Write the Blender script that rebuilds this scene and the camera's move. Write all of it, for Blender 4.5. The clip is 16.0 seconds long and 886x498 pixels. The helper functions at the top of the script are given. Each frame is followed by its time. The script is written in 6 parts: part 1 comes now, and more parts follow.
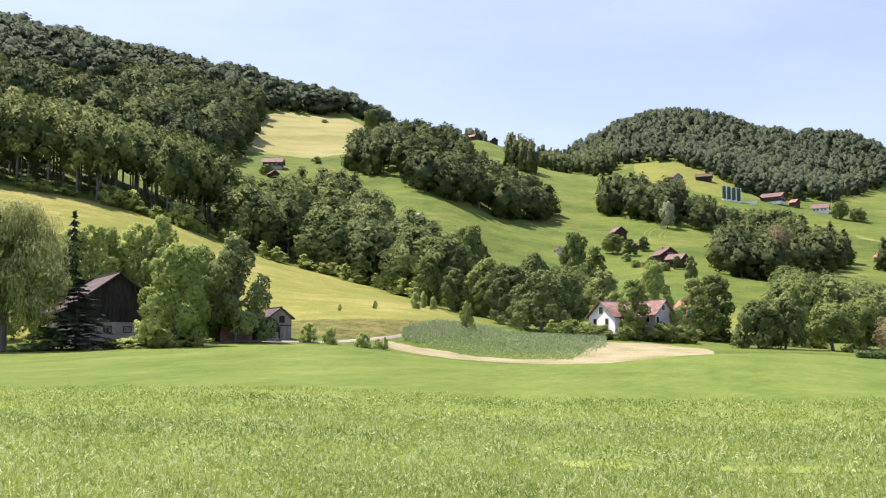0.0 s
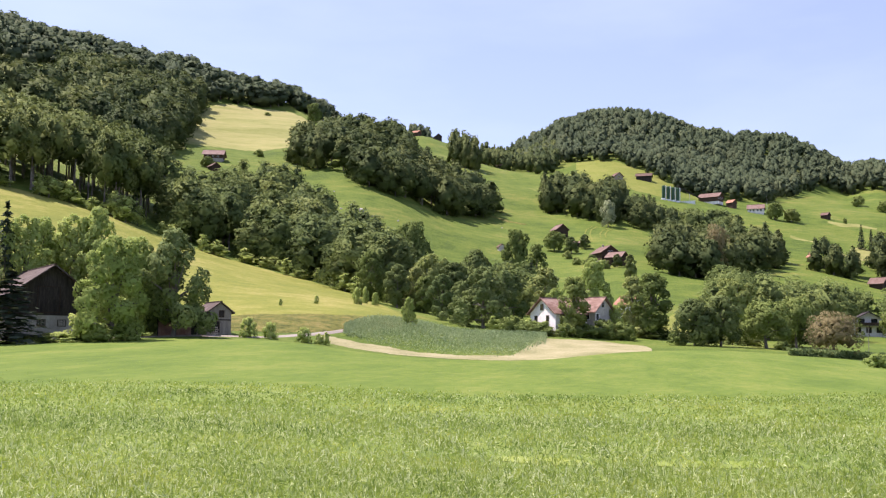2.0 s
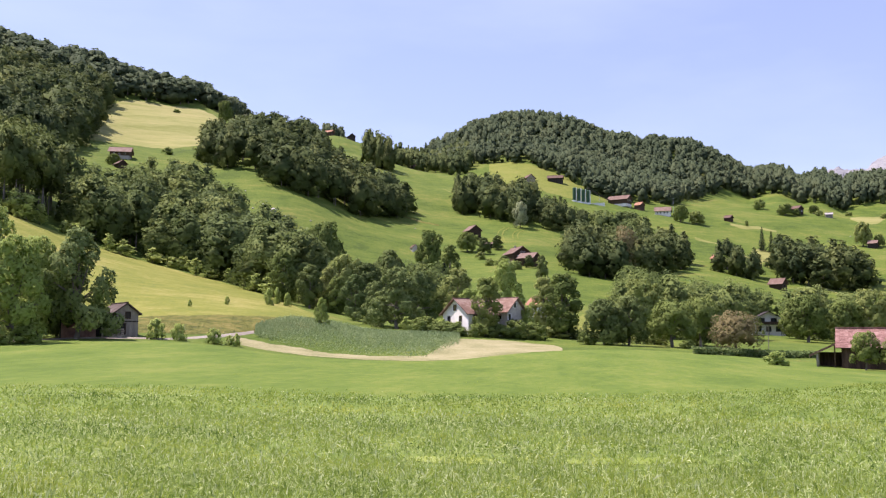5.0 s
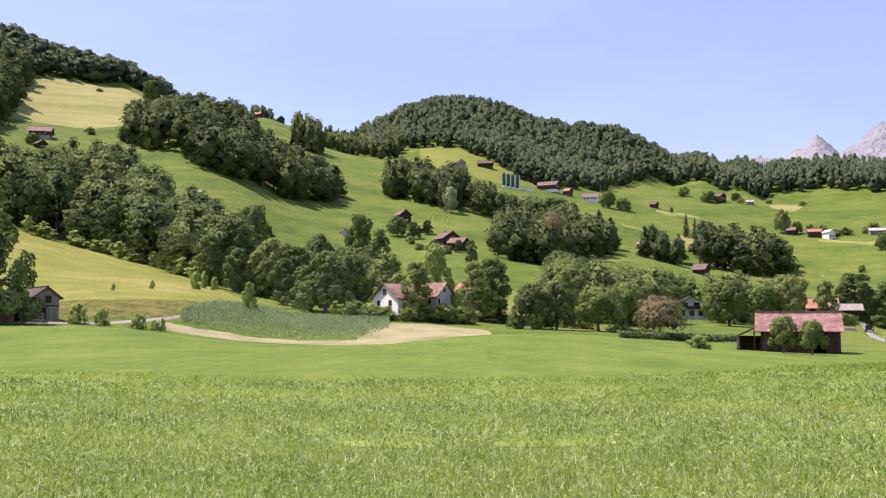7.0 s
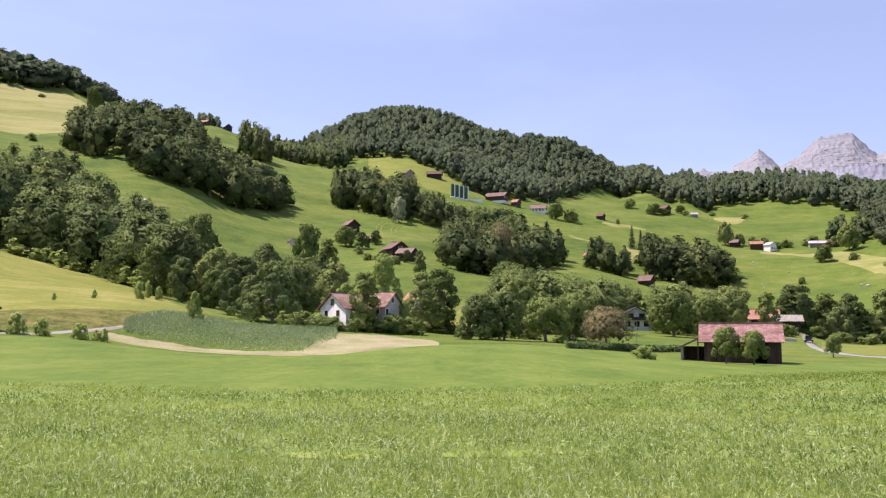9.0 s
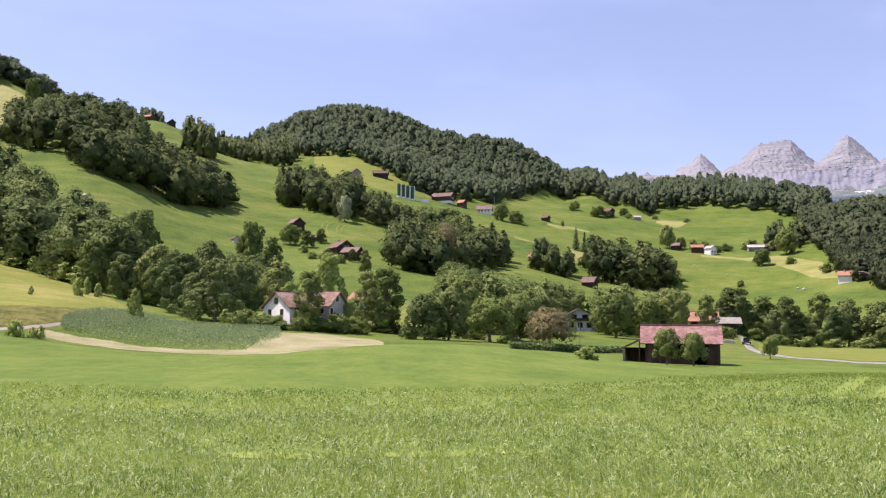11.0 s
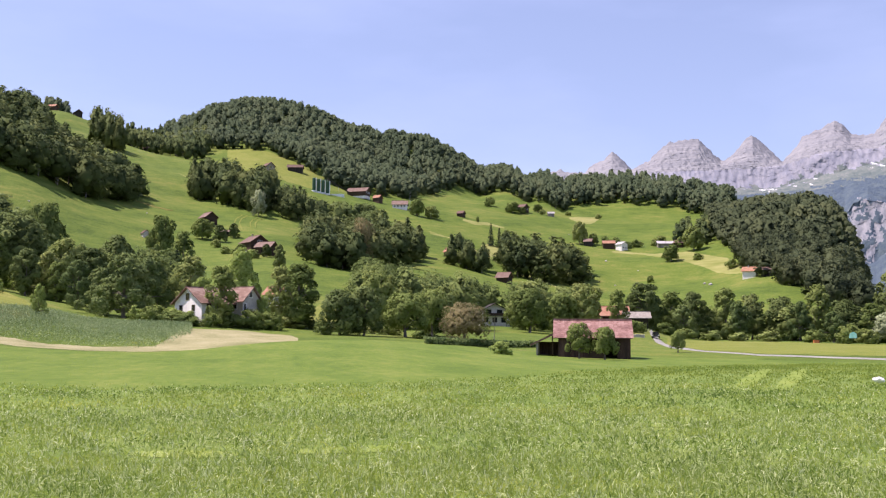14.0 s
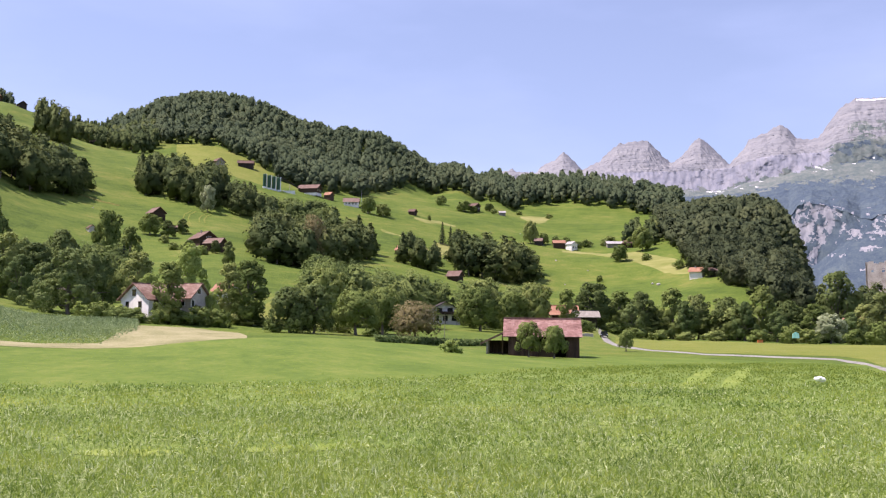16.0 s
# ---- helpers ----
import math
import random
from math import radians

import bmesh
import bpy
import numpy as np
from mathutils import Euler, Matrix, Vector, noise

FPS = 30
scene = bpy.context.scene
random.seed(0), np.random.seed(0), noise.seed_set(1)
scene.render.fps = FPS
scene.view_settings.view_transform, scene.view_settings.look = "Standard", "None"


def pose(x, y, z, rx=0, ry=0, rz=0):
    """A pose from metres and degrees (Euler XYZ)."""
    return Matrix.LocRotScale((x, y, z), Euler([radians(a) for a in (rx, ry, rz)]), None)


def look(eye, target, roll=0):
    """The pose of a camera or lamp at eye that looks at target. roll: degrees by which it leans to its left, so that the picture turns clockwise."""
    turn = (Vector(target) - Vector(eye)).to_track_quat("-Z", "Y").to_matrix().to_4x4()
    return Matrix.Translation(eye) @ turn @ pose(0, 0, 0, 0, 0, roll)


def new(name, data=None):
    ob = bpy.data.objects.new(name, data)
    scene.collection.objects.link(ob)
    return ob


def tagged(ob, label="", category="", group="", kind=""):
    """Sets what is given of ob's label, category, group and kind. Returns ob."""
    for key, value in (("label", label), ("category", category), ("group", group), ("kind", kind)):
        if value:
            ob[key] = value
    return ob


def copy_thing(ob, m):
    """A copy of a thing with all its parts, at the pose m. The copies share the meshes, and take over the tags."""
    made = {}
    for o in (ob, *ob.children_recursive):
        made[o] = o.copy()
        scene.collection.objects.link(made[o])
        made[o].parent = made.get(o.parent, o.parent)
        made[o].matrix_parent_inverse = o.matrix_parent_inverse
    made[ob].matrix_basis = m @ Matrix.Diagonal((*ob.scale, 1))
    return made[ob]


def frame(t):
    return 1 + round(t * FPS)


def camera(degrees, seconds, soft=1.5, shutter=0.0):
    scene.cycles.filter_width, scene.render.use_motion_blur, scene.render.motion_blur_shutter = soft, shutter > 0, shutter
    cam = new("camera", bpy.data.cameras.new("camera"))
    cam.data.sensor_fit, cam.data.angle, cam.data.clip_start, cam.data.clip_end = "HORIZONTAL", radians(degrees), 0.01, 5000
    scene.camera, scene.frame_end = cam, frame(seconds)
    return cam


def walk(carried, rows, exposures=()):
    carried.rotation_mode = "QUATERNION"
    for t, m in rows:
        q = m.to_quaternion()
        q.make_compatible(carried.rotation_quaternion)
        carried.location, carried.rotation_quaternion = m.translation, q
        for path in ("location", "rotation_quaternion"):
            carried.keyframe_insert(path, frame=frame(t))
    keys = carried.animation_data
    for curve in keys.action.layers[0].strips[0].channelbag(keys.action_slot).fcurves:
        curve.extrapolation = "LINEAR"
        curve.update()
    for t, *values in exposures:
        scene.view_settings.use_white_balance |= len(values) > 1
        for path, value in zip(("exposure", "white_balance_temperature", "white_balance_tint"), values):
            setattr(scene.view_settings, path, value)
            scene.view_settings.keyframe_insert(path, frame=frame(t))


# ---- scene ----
ROWS = [
    (0, 14.044, 5.917, 0.32),
    (0.5, 13.271, 6.03, 0.705),
    (1, 12.389, 5.859, 0.836),
    (1.5, 11.547, 5.752, 0.607),
    (2, 10.588, 5.695, 0.627),
    (2.5, 9.971, 5.875, 0.75),
    (3, 8.815, 5.992, 0.762),
    (3.5, 7.877, 5.899, 0.691),
    (4, 7.067, 5.836, 0.6),
    (6.3, 3.066, 5.049, -0.049),
    (6.5, 2.673, 4.803, -0.037),
    (7, 1.149, 4.852, 0.19),
    (7.5, 0.02, 5.046, 0.114),
    (8, -0.668, 5.108, 0.094),
    (8.5, -1.38, 5.227, 0.209),
    (9, -1.952, 5.486, 0.211),
    (11.3, -5.728, 5.513, 0.419),
    (11.5, -6.054, 5.607, 0.274),
    (12, -7.082, 5.31, 0.293),
    (12.5, -8.096, 5.157, 0.294),
    (13, -8.768, 5.185, 0.345),
    (13.5, -9.6, 5.375, 0.202),
    (14, -10.313, 5.256, 0.281),
    (14.5, -10.898, 5.028, 0.211),
    (15, -11.63, 4.779, 0.307),
    (15.5, -12.479, 4.813, 0.328),
    (16, -13.25, 5.172, 0.562),
]
cam = camera(49.78, 16.0, soft=1.25)
walk(cam, [(t, pose(0, 0, 2.5, 90 + up, 0, turn) @ pose(0, 0, 0, 0, 0, lean)) for t, turn, up, lean in ROWS], [(0, 1.15, 6550, 30), (1.3, 1.13, 6550, 30), (3, 0.96, 6550, 30), (4, 0.95, 6550, 30), (9, 0.85, 6550, 30), (16, 0.81, 6550, 30)])

# ---- daylight ----
SUN_BEARING, SUN_HEIGHT = -74, 62  # degrees: from the west-left, high
world = bpy.data.worlds.new("world")
scene.world = world
world.use_nodes = True
wn, wl = world.node_tree.nodes, world.node_tree.links
sky = wn.new("ShaderNodeTexSky")
sky.sky_type, sky.sun_disc = "NISHITA", False
sky.sun_elevation, sky.sun_rotation = radians(SUN_HEIGHT), radians(SUN_BEARING)
sky.air_density, sky.dust_density, sky.ozone_density, sky.altitude = 1.0, 0.6, 1.0, 450
# thin high cloud: a faint veil over the blue
geo = wn.new("ShaderNodeTexCoord")
veil = wn.new("ShaderNodeTexNoise")
veil.inputs["Scale"].default_value, veil.inputs["Detail"].default_value = 2.2, 7
squash = wn.new("ShaderNodeMapping")
squash.inputs["Scale"].default_value = (1, 1, 3.5)
squash.inputs["Rotation"].default_value = (0.35, 0.2, 0)
wl.new(geo.outputs["Generated"], squash.inputs["Vector"])
wl.new(squash.outputs["Vector"], veil.inputs["Vector"])
ramp = wn.new("ShaderNodeMapRange")
ramp.inputs["From Min"].default_value, ramp.inputs["From Max"].default_value = 0.42, 0.75
ramp.inputs["To Min"].default_value, ramp.inputs["To Max"].default_value = 0.24, 0.52
wl.new(veil.outputs["Fac"], ramp.inputs["Value"])
mixer = wn.new("ShaderNodeMix")
mixer.data_type = "RGBA"
mixer.inputs["B"].default_value = (5.0, 6.25, 9.25, 1)
wl.new(ramp.outputs["Result"], mixer.inputs["Factor"])
wl.new(sky.outputs["Color"], mixer.inputs["A"])
wl.new(mixer.outputs["Result"], wn["Background"].inputs["Color"])
wn["Background"].inputs["Strength"].default_value = 0.088
sun_data = bpy.data.lights.new("sun", "SUN")
sun_data.energy, sun_data.angle, sun_data.color = 4.6, radians(0.53), (1.0, 0.95, 0.86)
sun = new("sun", sun_data)
sb, sh = radians(SUN_BEARING), radians(SUN_HEIGHT)
sun.matrix_world = look((0, 0, 300), Vector((0, 0, 300)) - Vector((math.sin(sb) * math.cos(sh), math.cos(sb) * math.cos(sh), math.sin(sh))))


# ---- materials ----
def material(name, tones, coarse, fine, rough=0.8, bump=0.0, bump_scale=None, metal=0.0, stretch=(1, 1, 1), gloss=0.3, own=0.0, island=0.0, through_light=0.0, broad=1.0, mottle=0.0, grain_stretch=None, kin=0.0):
    """A surface of several tones, mottled at two scales (sizes in metres), with fine relief; own: tone shift from thing to thing, island: from piece to piece, kin: from tree to tree of a wood."""
    m = bpy.data.materials.new(name)
    m.use_nodes = True
    n, l = m.node_tree.nodes, m.node_tree.links
    shader = n["Principled BSDF"]
    shader.inputs["Roughness"].default_value, shader.inputs["Metallic"].default_value = rough, metal
    shader.inputs["Specular IOR Level"].default_value = gloss
    coord = n.new("ShaderNodeTexCoord")
    place = n.new("ShaderNodeMapping")
    place.inputs["Scale"].default_value = stretch
    l.new(coord.outputs["Object"], place.inputs["Vector"])

    def grain(size, detail, own_stretch=None):
        t = n.new("ShaderNodeTexNoise")
        t.inputs["Scale"].default_value, t.inputs["Detail"].default_value, t.inputs["Roughness"].default_value = 1 / size, detail, 0.6
        source = place
        if own_stretch:
            source = n.new("ShaderNodeMapping")
            source.inputs["Scale"].default_value = own_stretch
            l.new(coord.outputs["Object"], source.inputs["Vector"])
        l.new(source.outputs["Vector"], t.inputs["Vector"])
        return t.outputs["Fac"]

    def sum_of(a, b, share):
        s = n.new("ShaderNodeMath")
        s.operation = "MULTIPLY_ADD"
        l.new(b, s.inputs[0])
        s.inputs[1].default_value = share
        l.new(a, s.inputs[2])
        return s.outputs[0]

    small = grain(fine, 5, grain_stretch)
    even = n.new("ShaderNodeMath")
    even.operation = "MULTIPLY"
    even.inputs[1].default_value = broad
    l.new(grain(coarse, 4), even.inputs[0])
    value = sum_of(even.outputs[0], small, 0.7)
    if mottle:
        value = sum_of(value, grain(math.sqrt(coarse * fine), 6), mottle)
    if island:
        value = sum_of(value, n.new("ShaderNodeNewGeometry").outputs["Random Per Island"], island)
    if kin:
        tree = n.new("ShaderNodeAttribute")
        tree.attribute_name = "tone"
        value = sum_of(value, tree.outputs["Fac"], kin)
    if own:
        value = sum_of(value, n.new("ShaderNodeObjectInfo").outputs["Random"], own)
    spread = n.new("ShaderNodeMapRange")
    middle = 0.35 + broad / 2 + mottle / 2 + island / 2 + own / 2 + kin / 2
    half = 0.1 + broad * 0.1 + mottle * 0.06 + island * 0.3 + own * 0.3 + kin * 0.3
    spread.inputs["From Min"].default_value, spread.inputs["From Max"].default_value = middle - half, middle + half
    l.new(value, spread.inputs["Value"])
    colours = n.new("ShaderNodeValToRGB")
    bar = colours.color_ramp
    while len(bar.elements) < len(tones):
        bar.elements.new(0.5)
    for k, tone in enumerate(tones):
        bar.elements[k].position, bar.elements[k].color = k / max(1, len(tones) - 1), (*tone, 1)
    l.new(spread.outputs["Result"], colours.inputs["Fac"])
    l.new(colours.outputs["Color"], shader.inputs["Base Color"])
    if bump:
        b = n.new("ShaderNodeBump")
        b.inputs["Strength"].default_value, b.inputs["Distance"].default_value = min(1.0, bump), bump_scale or fine * 0.5
        l.new(small, b.inputs["Height"])
        l.new(b.outputs["Normal"], shader.inputs["Normal"])
    if through_light:
        thin = n.new("ShaderNodeBsdfTranslucent")
        l.new(colours.outputs["Color"], thin.inputs["Color"])
        both = n.new("ShaderNodeMixShader")
        both.inputs["Fac"].default_value = through_light
        l.new(shader.outputs[0], both.inputs[1])
        l.new(thin.outputs[0], both.inputs[2])
        l.new(both.outputs[0], n["Material Output"].inputs["Surface"])
    return m


MEADOW = material("meadow_grass", [(0.056, 0.092, 0.015), (0.081, 0.125, 0.019), (0.107, 0.146, 0.025), (0.154, 0.168, 0.039)], 34, 1.0, 0.9, 0.9, 0.5, gloss=0.1, stretch=(0.5, 0.5, 2.2), mottle=0.9, grain_stretch=(1, 0.35, 1))
NEAR_GRASS = material("valley_grass", [(0.070, 0.118, 0.018), (0.100, 0.152, 0.024), (0.142, 0.180, 0.036)], 6, 0.6, 0.9, 0.35, 0.2, gloss=0.1, stretch=(1, 0.3, 1), mottle=0.5, grain_stretch=(1, 0.3, 1))
CROP_BED = material("cereal_ground", [(0.090, 0.141, 0.026), (0.128, 0.185, 0.040), (0.166, 0.211, 0.053)], 6, 0.3, 0.9, 0.6, 0.1, gloss=0.1)
DRY_MEADOW = material("sunburnt_grass", [(0.129, 0.154, 0.027), (0.170, 0.185, 0.035), (0.249, 0.232, 0.067)], 22, 0.6, 0.9, 0.8, 0.4, gloss=0.1, mottle=0.9, stretch=(0.6, 0.6, 2), grain_stretch=(1, 0.3, 1))
PALE_MEADOW = material("pale_meadow", [(0.115, 0.145, 0.026), (0.15, 0.175, 0.033), (0.19, 0.195, 0.05)], 18, 0.4, 0.9, 0.8, 0.3, gloss=0.1, mottle=0.7, grain_stretch=(1, 0.2, 1))
BANK_GRASS = material("bank_grass", [(0.07, 0.085, 0.02), (0.14, 0.145, 0.034), (0.22, 0.19, 0.06)], 4, 0.6, 0.9, 1.0, 0.8, gloss=0.1, mottle=0.9)
HAY_MEADOW = material("hay_meadow", [(0.15, 0.17, 0.042), (0.215, 0.22, 0.072), (0.27, 0.255, 0.10)], 45, 2.5, 0.9, 0.5, 0.4, gloss=0.1, stretch=(0.3, 0.3, 3), mottle=0.9)
STUBBLE = material("cut_stubble", [(0.167, 0.170, 0.076), (0.243, 0.229, 0.116), (0.303, 0.282, 0.157)], 7, 0.4, 0.95, 0.5, 0.1, gloss=0.1)
GRAVEL = material("pale_gravel", [(0.189, 0.168, 0.135), (0.246, 0.217, 0.176), (0.295, 0.271, 0.230)], 4, 0.3, 0.95, 0.4, 0.05)
ASPHALT = material("worn_asphalt", [(0.168, 0.166, 0.149), (0.219, 0.212, 0.187), (0.261, 0.255, 0.221)], 5, 0.2, 0.9, 0.3, 0.02)
BLADES = material("cereal_blades", [(0.085, 0.15, 0.032), (0.20, 0.285, 0.055), (0.27, 0.345, 0.062), (0.43, 0.46, 0.10)], 5, 0.5, 0.6, island=0.5, through_light=0.48, broad=2.4, stretch=(0.45, 1, 1), gloss=0.06)
FAR_BLADES = material("far_cereal_blades", [(0.13, 0.20, 0.04), (0.19, 0.265, 0.052), (0.245, 0.315, 0.06), (0.32, 0.37, 0.085)], 5, 0.5, 0.6, island=0.4, through_light=0.48, broad=2.4, stretch=(0.45, 1, 1), gloss=0.06)
EARS = material("pale_cereal_tips", [(0.27, 0.35, 0.11), (0.43, 0.50, 0.20), (0.62, 0.66, 0.38)], 4.5, 0.5, 0.5, island=0.9, through_light=0.4, broad=1.3, stretch=(0.5, 1, 1), gloss=0.1)
TALL_CROP = material("blue_green_crop", [(0.168, 0.240, 0.102), (0.252, 0.330, 0.150), (0.360, 0.432, 0.216)], 8, 0.8, 0.8, island=0.8, through_light=0.25, gloss=0.2)


def leaf(name, dark, mid, light, own=0.0, size=11, thin=0.25, fleck=0.2, fine=1.6, kin=0.0):
    return material(name, [dark, mid, light], size, fine, 0.8, own=own, island=fleck, through_light=thin, gloss=0.06, broad=0.9, kin=kin)


WOOD_LEAF = leaf("beech_wood_leaves", (0.054, 0.08, 0.035), (0.089, 0.119, 0.043), (0.146, 0.17, 0.06), size=15, thin=0.28, fleck=0.1, fine=3, kin=1.0)
DEEP_LEAF = leaf("shaded_beech_leaves", (0.069, 0.1, 0.039), (0.125, 0.164, 0.052), (0.21, 0.242, 0.08), size=13, thin=0.28, fleck=0.11, fine=3, kin=1.0)
SLOPE_LEAF = leaf("mixed_wood_leaves", (0.084, 0.121, 0.046), (0.142, 0.189, 0.062), (0.240, 0.280, 0.096), size=12, thin=0.32, fleck=0.14, kin=1.0)
# greyer, bluer and lifted in its darks: distance haze painted into the leaf colour
HAZY_LEAF = leaf("hazy_far_wood_leaves", (0.066, 0.093, 0.053), (0.086, 0.117, 0.062), (0.116, 0.142, 0.074), size=34, thin=0.32, fleck=0.08, fine=9, kin=1.0)
SIDE_LEAF = leaf("valley_side_leaves", (0.046, 0.064, 0.034), (0.073, 0.094, 0.047), (0.115, 0.134, 0.064), size=34, thin=0.32, fleck=0.08, fine=9, kin=1.0)
STREAM_LEAF = leaf("valley_wood_leaves", (0.088, 0.129, 0.045), (0.15, 0.202, 0.063), (0.25, 0.297, 0.097), size=12, kin=1.0, thin=0.38)
TREE_LEAF = leaf("broad_leaves", (0.122, 0.170, 0.049), (0.194, 0.251, 0.072), (0.325, 0.360, 0.127), own=0.8, thin=0.32)
ROW_LEAF = leaf("dull_green_leaves", (0.085, 0.120, 0.042), (0.140, 0.182, 0.060), (0.230, 0.262, 0.100), own=0.6, thin=0.28)
GREY_LEAF = leaf("grey_green_leaves", (0.092, 0.13, 0.048), (0.148, 0.195, 0.066), (0.24, 0.278, 0.1), own=0.5, thin=0.3)
YOUNG_LEAF = leaf("light_leaves", (0.213, 0.291, 0.078), (0.336, 0.42, 0.123), (0.515, 0.571, 0.196), own=0.4, thin=0.42)
DARK_LEAF = leaf("dark_leaves", (0.08, 0.122, 0.044), (0.138, 0.194, 0.068), (0.25, 0.302, 0.11), own=0.4, thin=0.32)
WILLOW_LEAF = leaf("willow_leaves", (0.235, 0.285, 0.098), (0.37, 0.42, 0.15), (0.54, 0.56, 0.235), thin=0.42)
NEEDLES = leaf("fir_needles", (0.027, 0.042, 0.028), (0.048, 0.067, 0.039), (0.086, 0.109, 0.059), own=0.3)
SILVER_LEAF = leaf("silvery_leaves", (0.25, 0.295, 0.165), (0.37, 0.42, 0.245), (0.50, 0.55, 0.345), thin=0.32)
RUST_LEAF = leaf("reddish_leaves", (0.16, 0.138, 0.066), (0.25, 0.216, 0.108), (0.34, 0.3, 0.16), thin=0.32)
BARK = material("grey_bark", [(0.09, 0.075, 0.06), (0.16, 0.14, 0.12), (0.24, 0.21, 0.18)], 1.2, 0.15, 0.9, 0.6, 0.05)
PLASTER = material("white_plaster", [(0.66, 0.63, 0.59), (0.78, 0.75, 0.71), (0.84, 0.81, 0.77)], 2.5, 0.4, 0.9, 0.2, 0.02)
GREY_PLASTER = material("grey_render", [(0.33, 0.31, 0.28), (0.42, 0.39, 0.35), (0.49, 0.46, 0.42)], 2.2, 0.4, 0.9, 0.3, 0.02)
CONCRETE = material("pale_concrete", [(0.27, 0.255, 0.23), (0.34, 0.325, 0.295), (0.41, 0.395, 0.36)], 2, 0.3, 0.9, 0.3, 0.02)
DARK_WOOD = material("dark_weathered_boards", [(0.016, 0.013, 0.012), (0.032, 0.026, 0.022), (0.055, 0.045, 0.038)], 1.6, 0.2, 0.85, 0.4, 0.02, stretch=(3, 3, 0.3))
BROWN_WOOD = material("brown_timber", [(0.032, 0.020, 0.013), (0.059, 0.036, 0.023), (0.099, 0.063, 0.041)], 1.6, 0.25, 0.85, 0.4, 0.02, stretch=(0.4, 0.4, 3), own=0.6)
GREY_WOOD = material("silvered_boards", [(0.17, 0.15, 0.125), (0.25, 0.225, 0.19), (0.33, 0.30, 0.26)], 1.6, 0.2, 0.85, 0.4, 0.02, stretch=(3, 3, 0.3))
RED_TILES = material("faded_red_tiles", [(0.17, 0.085, 0.072), (0.26, 0.14, 0.118), (0.36, 0.225, 0.195)], 2.0, 0.35, 0.85, 0.5, 0.06, island=0.22, mottle=0.8)
REDDISH_BOARDS = material("reddish_brown_boards", [(0.035, 0.02, 0.017), (0.062, 0.034, 0.028), (0.10, 0.06, 0.05)], 1.6, 0.2, 0.85, 0.4, 0.02, stretch=(3, 3, 0.3))
BROWN_TILES = material("weathered_brown_tiles", [(0.082, 0.049, 0.036), (0.142, 0.086, 0.066), (0.210, 0.148, 0.119)], 2.4, 0.35, 0.85, 0.5, 0.06, own=0.5)
FADED_TILES = material("faded_rusty_tiles", [(0.115, 0.064, 0.047), (0.206, 0.123, 0.093), (0.297, 0.221, 0.178)], 1.8, 0.35, 0.85, 0.5, 0.06, mottle=0.6)
ORANGE_TILES = material("orange_tiles", [(0.243, 0.113, 0.069), (0.308, 0.153, 0.094), (0.356, 0.198, 0.129)], 2.2, 0.35, 0.85, 0.4, 0.06)
WORN_TILES = material("old_roof_of_worn_tiles", [(0.043, 0.028, 0.023), (0.075, 0.053, 0.044), (0.135, 0.115, 0.105)], 1.4, 0.3, 0.85, 0.5, 0.06, mottle=0.8)
SHEET_ROOF = material("pale_sheet_roof", [(0.288, 0.264, 0.252), (0.372, 0.348, 0.340), (0.468, 0.444, 0.441)], 3, 0.4, 0.6, 0.2, 0.02)
DARK_GLASS = material("window_glass", [(0.012, 0.014, 0.016), (0.02, 0.022, 0.025), (0.035, 0.04, 0.045)], 2, 0.5, 0.08, gloss=0.5)
# near-black: the shade inside an open gateway, put into the colour
SHADOW_GAP = material("gateway_shade", [(0.01, 0.009, 0.008), (0.018, 0.015, 0.013), (0.03, 0.025, 0.02)], 1.5, 0.3, 0.95)
SILO_GREEN = material("dark_green_silo", [(0.03, 0.075, 0.045), (0.045, 0.10, 0.06), (0.07, 0.13, 0.08)], 2, 0.4, 0.75, gloss=0.15)
SILO_WHITE = material("white_silo_rib", [(0.6, 0.62, 0.62), (0.7, 0.72, 0.72), (0.78, 0.8, 0.8)], 2, 0.4, 0.5)
CAR_PAINT = material("black_car_paint", [(0.012, 0.012, 0.014), (0.02, 0.02, 0.022), (0.03, 0.03, 0.032)], 1, 0.2, 0.25, gloss=0.6)
WHITE_PAINT = material("white_paint", [(0.7, 0.7, 0.7), (0.78, 0.78, 0.78), (0.83, 0.83, 0.83)], 1, 0.2, 0.5)
METAL = material("galvanised_metal", [(0.35, 0.36, 0.37), (0.45, 0.46, 0.47), (0.55, 0.56, 0.57)], 1, 0.2, 0.5, metal=0.7)
RUBBER = material("black_rubber", [(0.01, 0.01, 0.01), (0.015, 0.015, 0.015), (0.025, 0.025, 0.025)], 1, 0.1, 0.9)
FIREWOOD = material("stacked_firewood", [(0.16, 0.12, 0.09), (0.34, 0.28, 0.22), (0.62, 0.56, 0.50)], 0.7, 0.16, 0.9, 0.4, 0.05)
RUIN_STONE = material("ruin_masonry", [(0.36, 0.30, 0.27), (0.48, 0.41, 0.375), (0.58, 0.52, 0.48)], 4, 0.6, 0.95, 0.6, 0.2)
BOULDER = material("grey_boulder", [(0.25, 0.24, 0.22), (0.38, 0.36, 0.33), (0.5, 0.48, 0.45)], 2, 0.3, 0.95, 0.5, 0.1)
TURQUOISE = material("turquoise_tarpaulin", [(0.18, 0.5, 0.45), (0.25, 0.58, 0.52), (0.33, 0.64, 0.58)], 1, 0.3, 0.6)
ORANGE_PAINT = material("orange_paint", [(0.5, 0.14, 0.04), (0.6, 0.18, 0.06), (0.65, 0.24, 0.1)], 1, 0.3, 0.6)

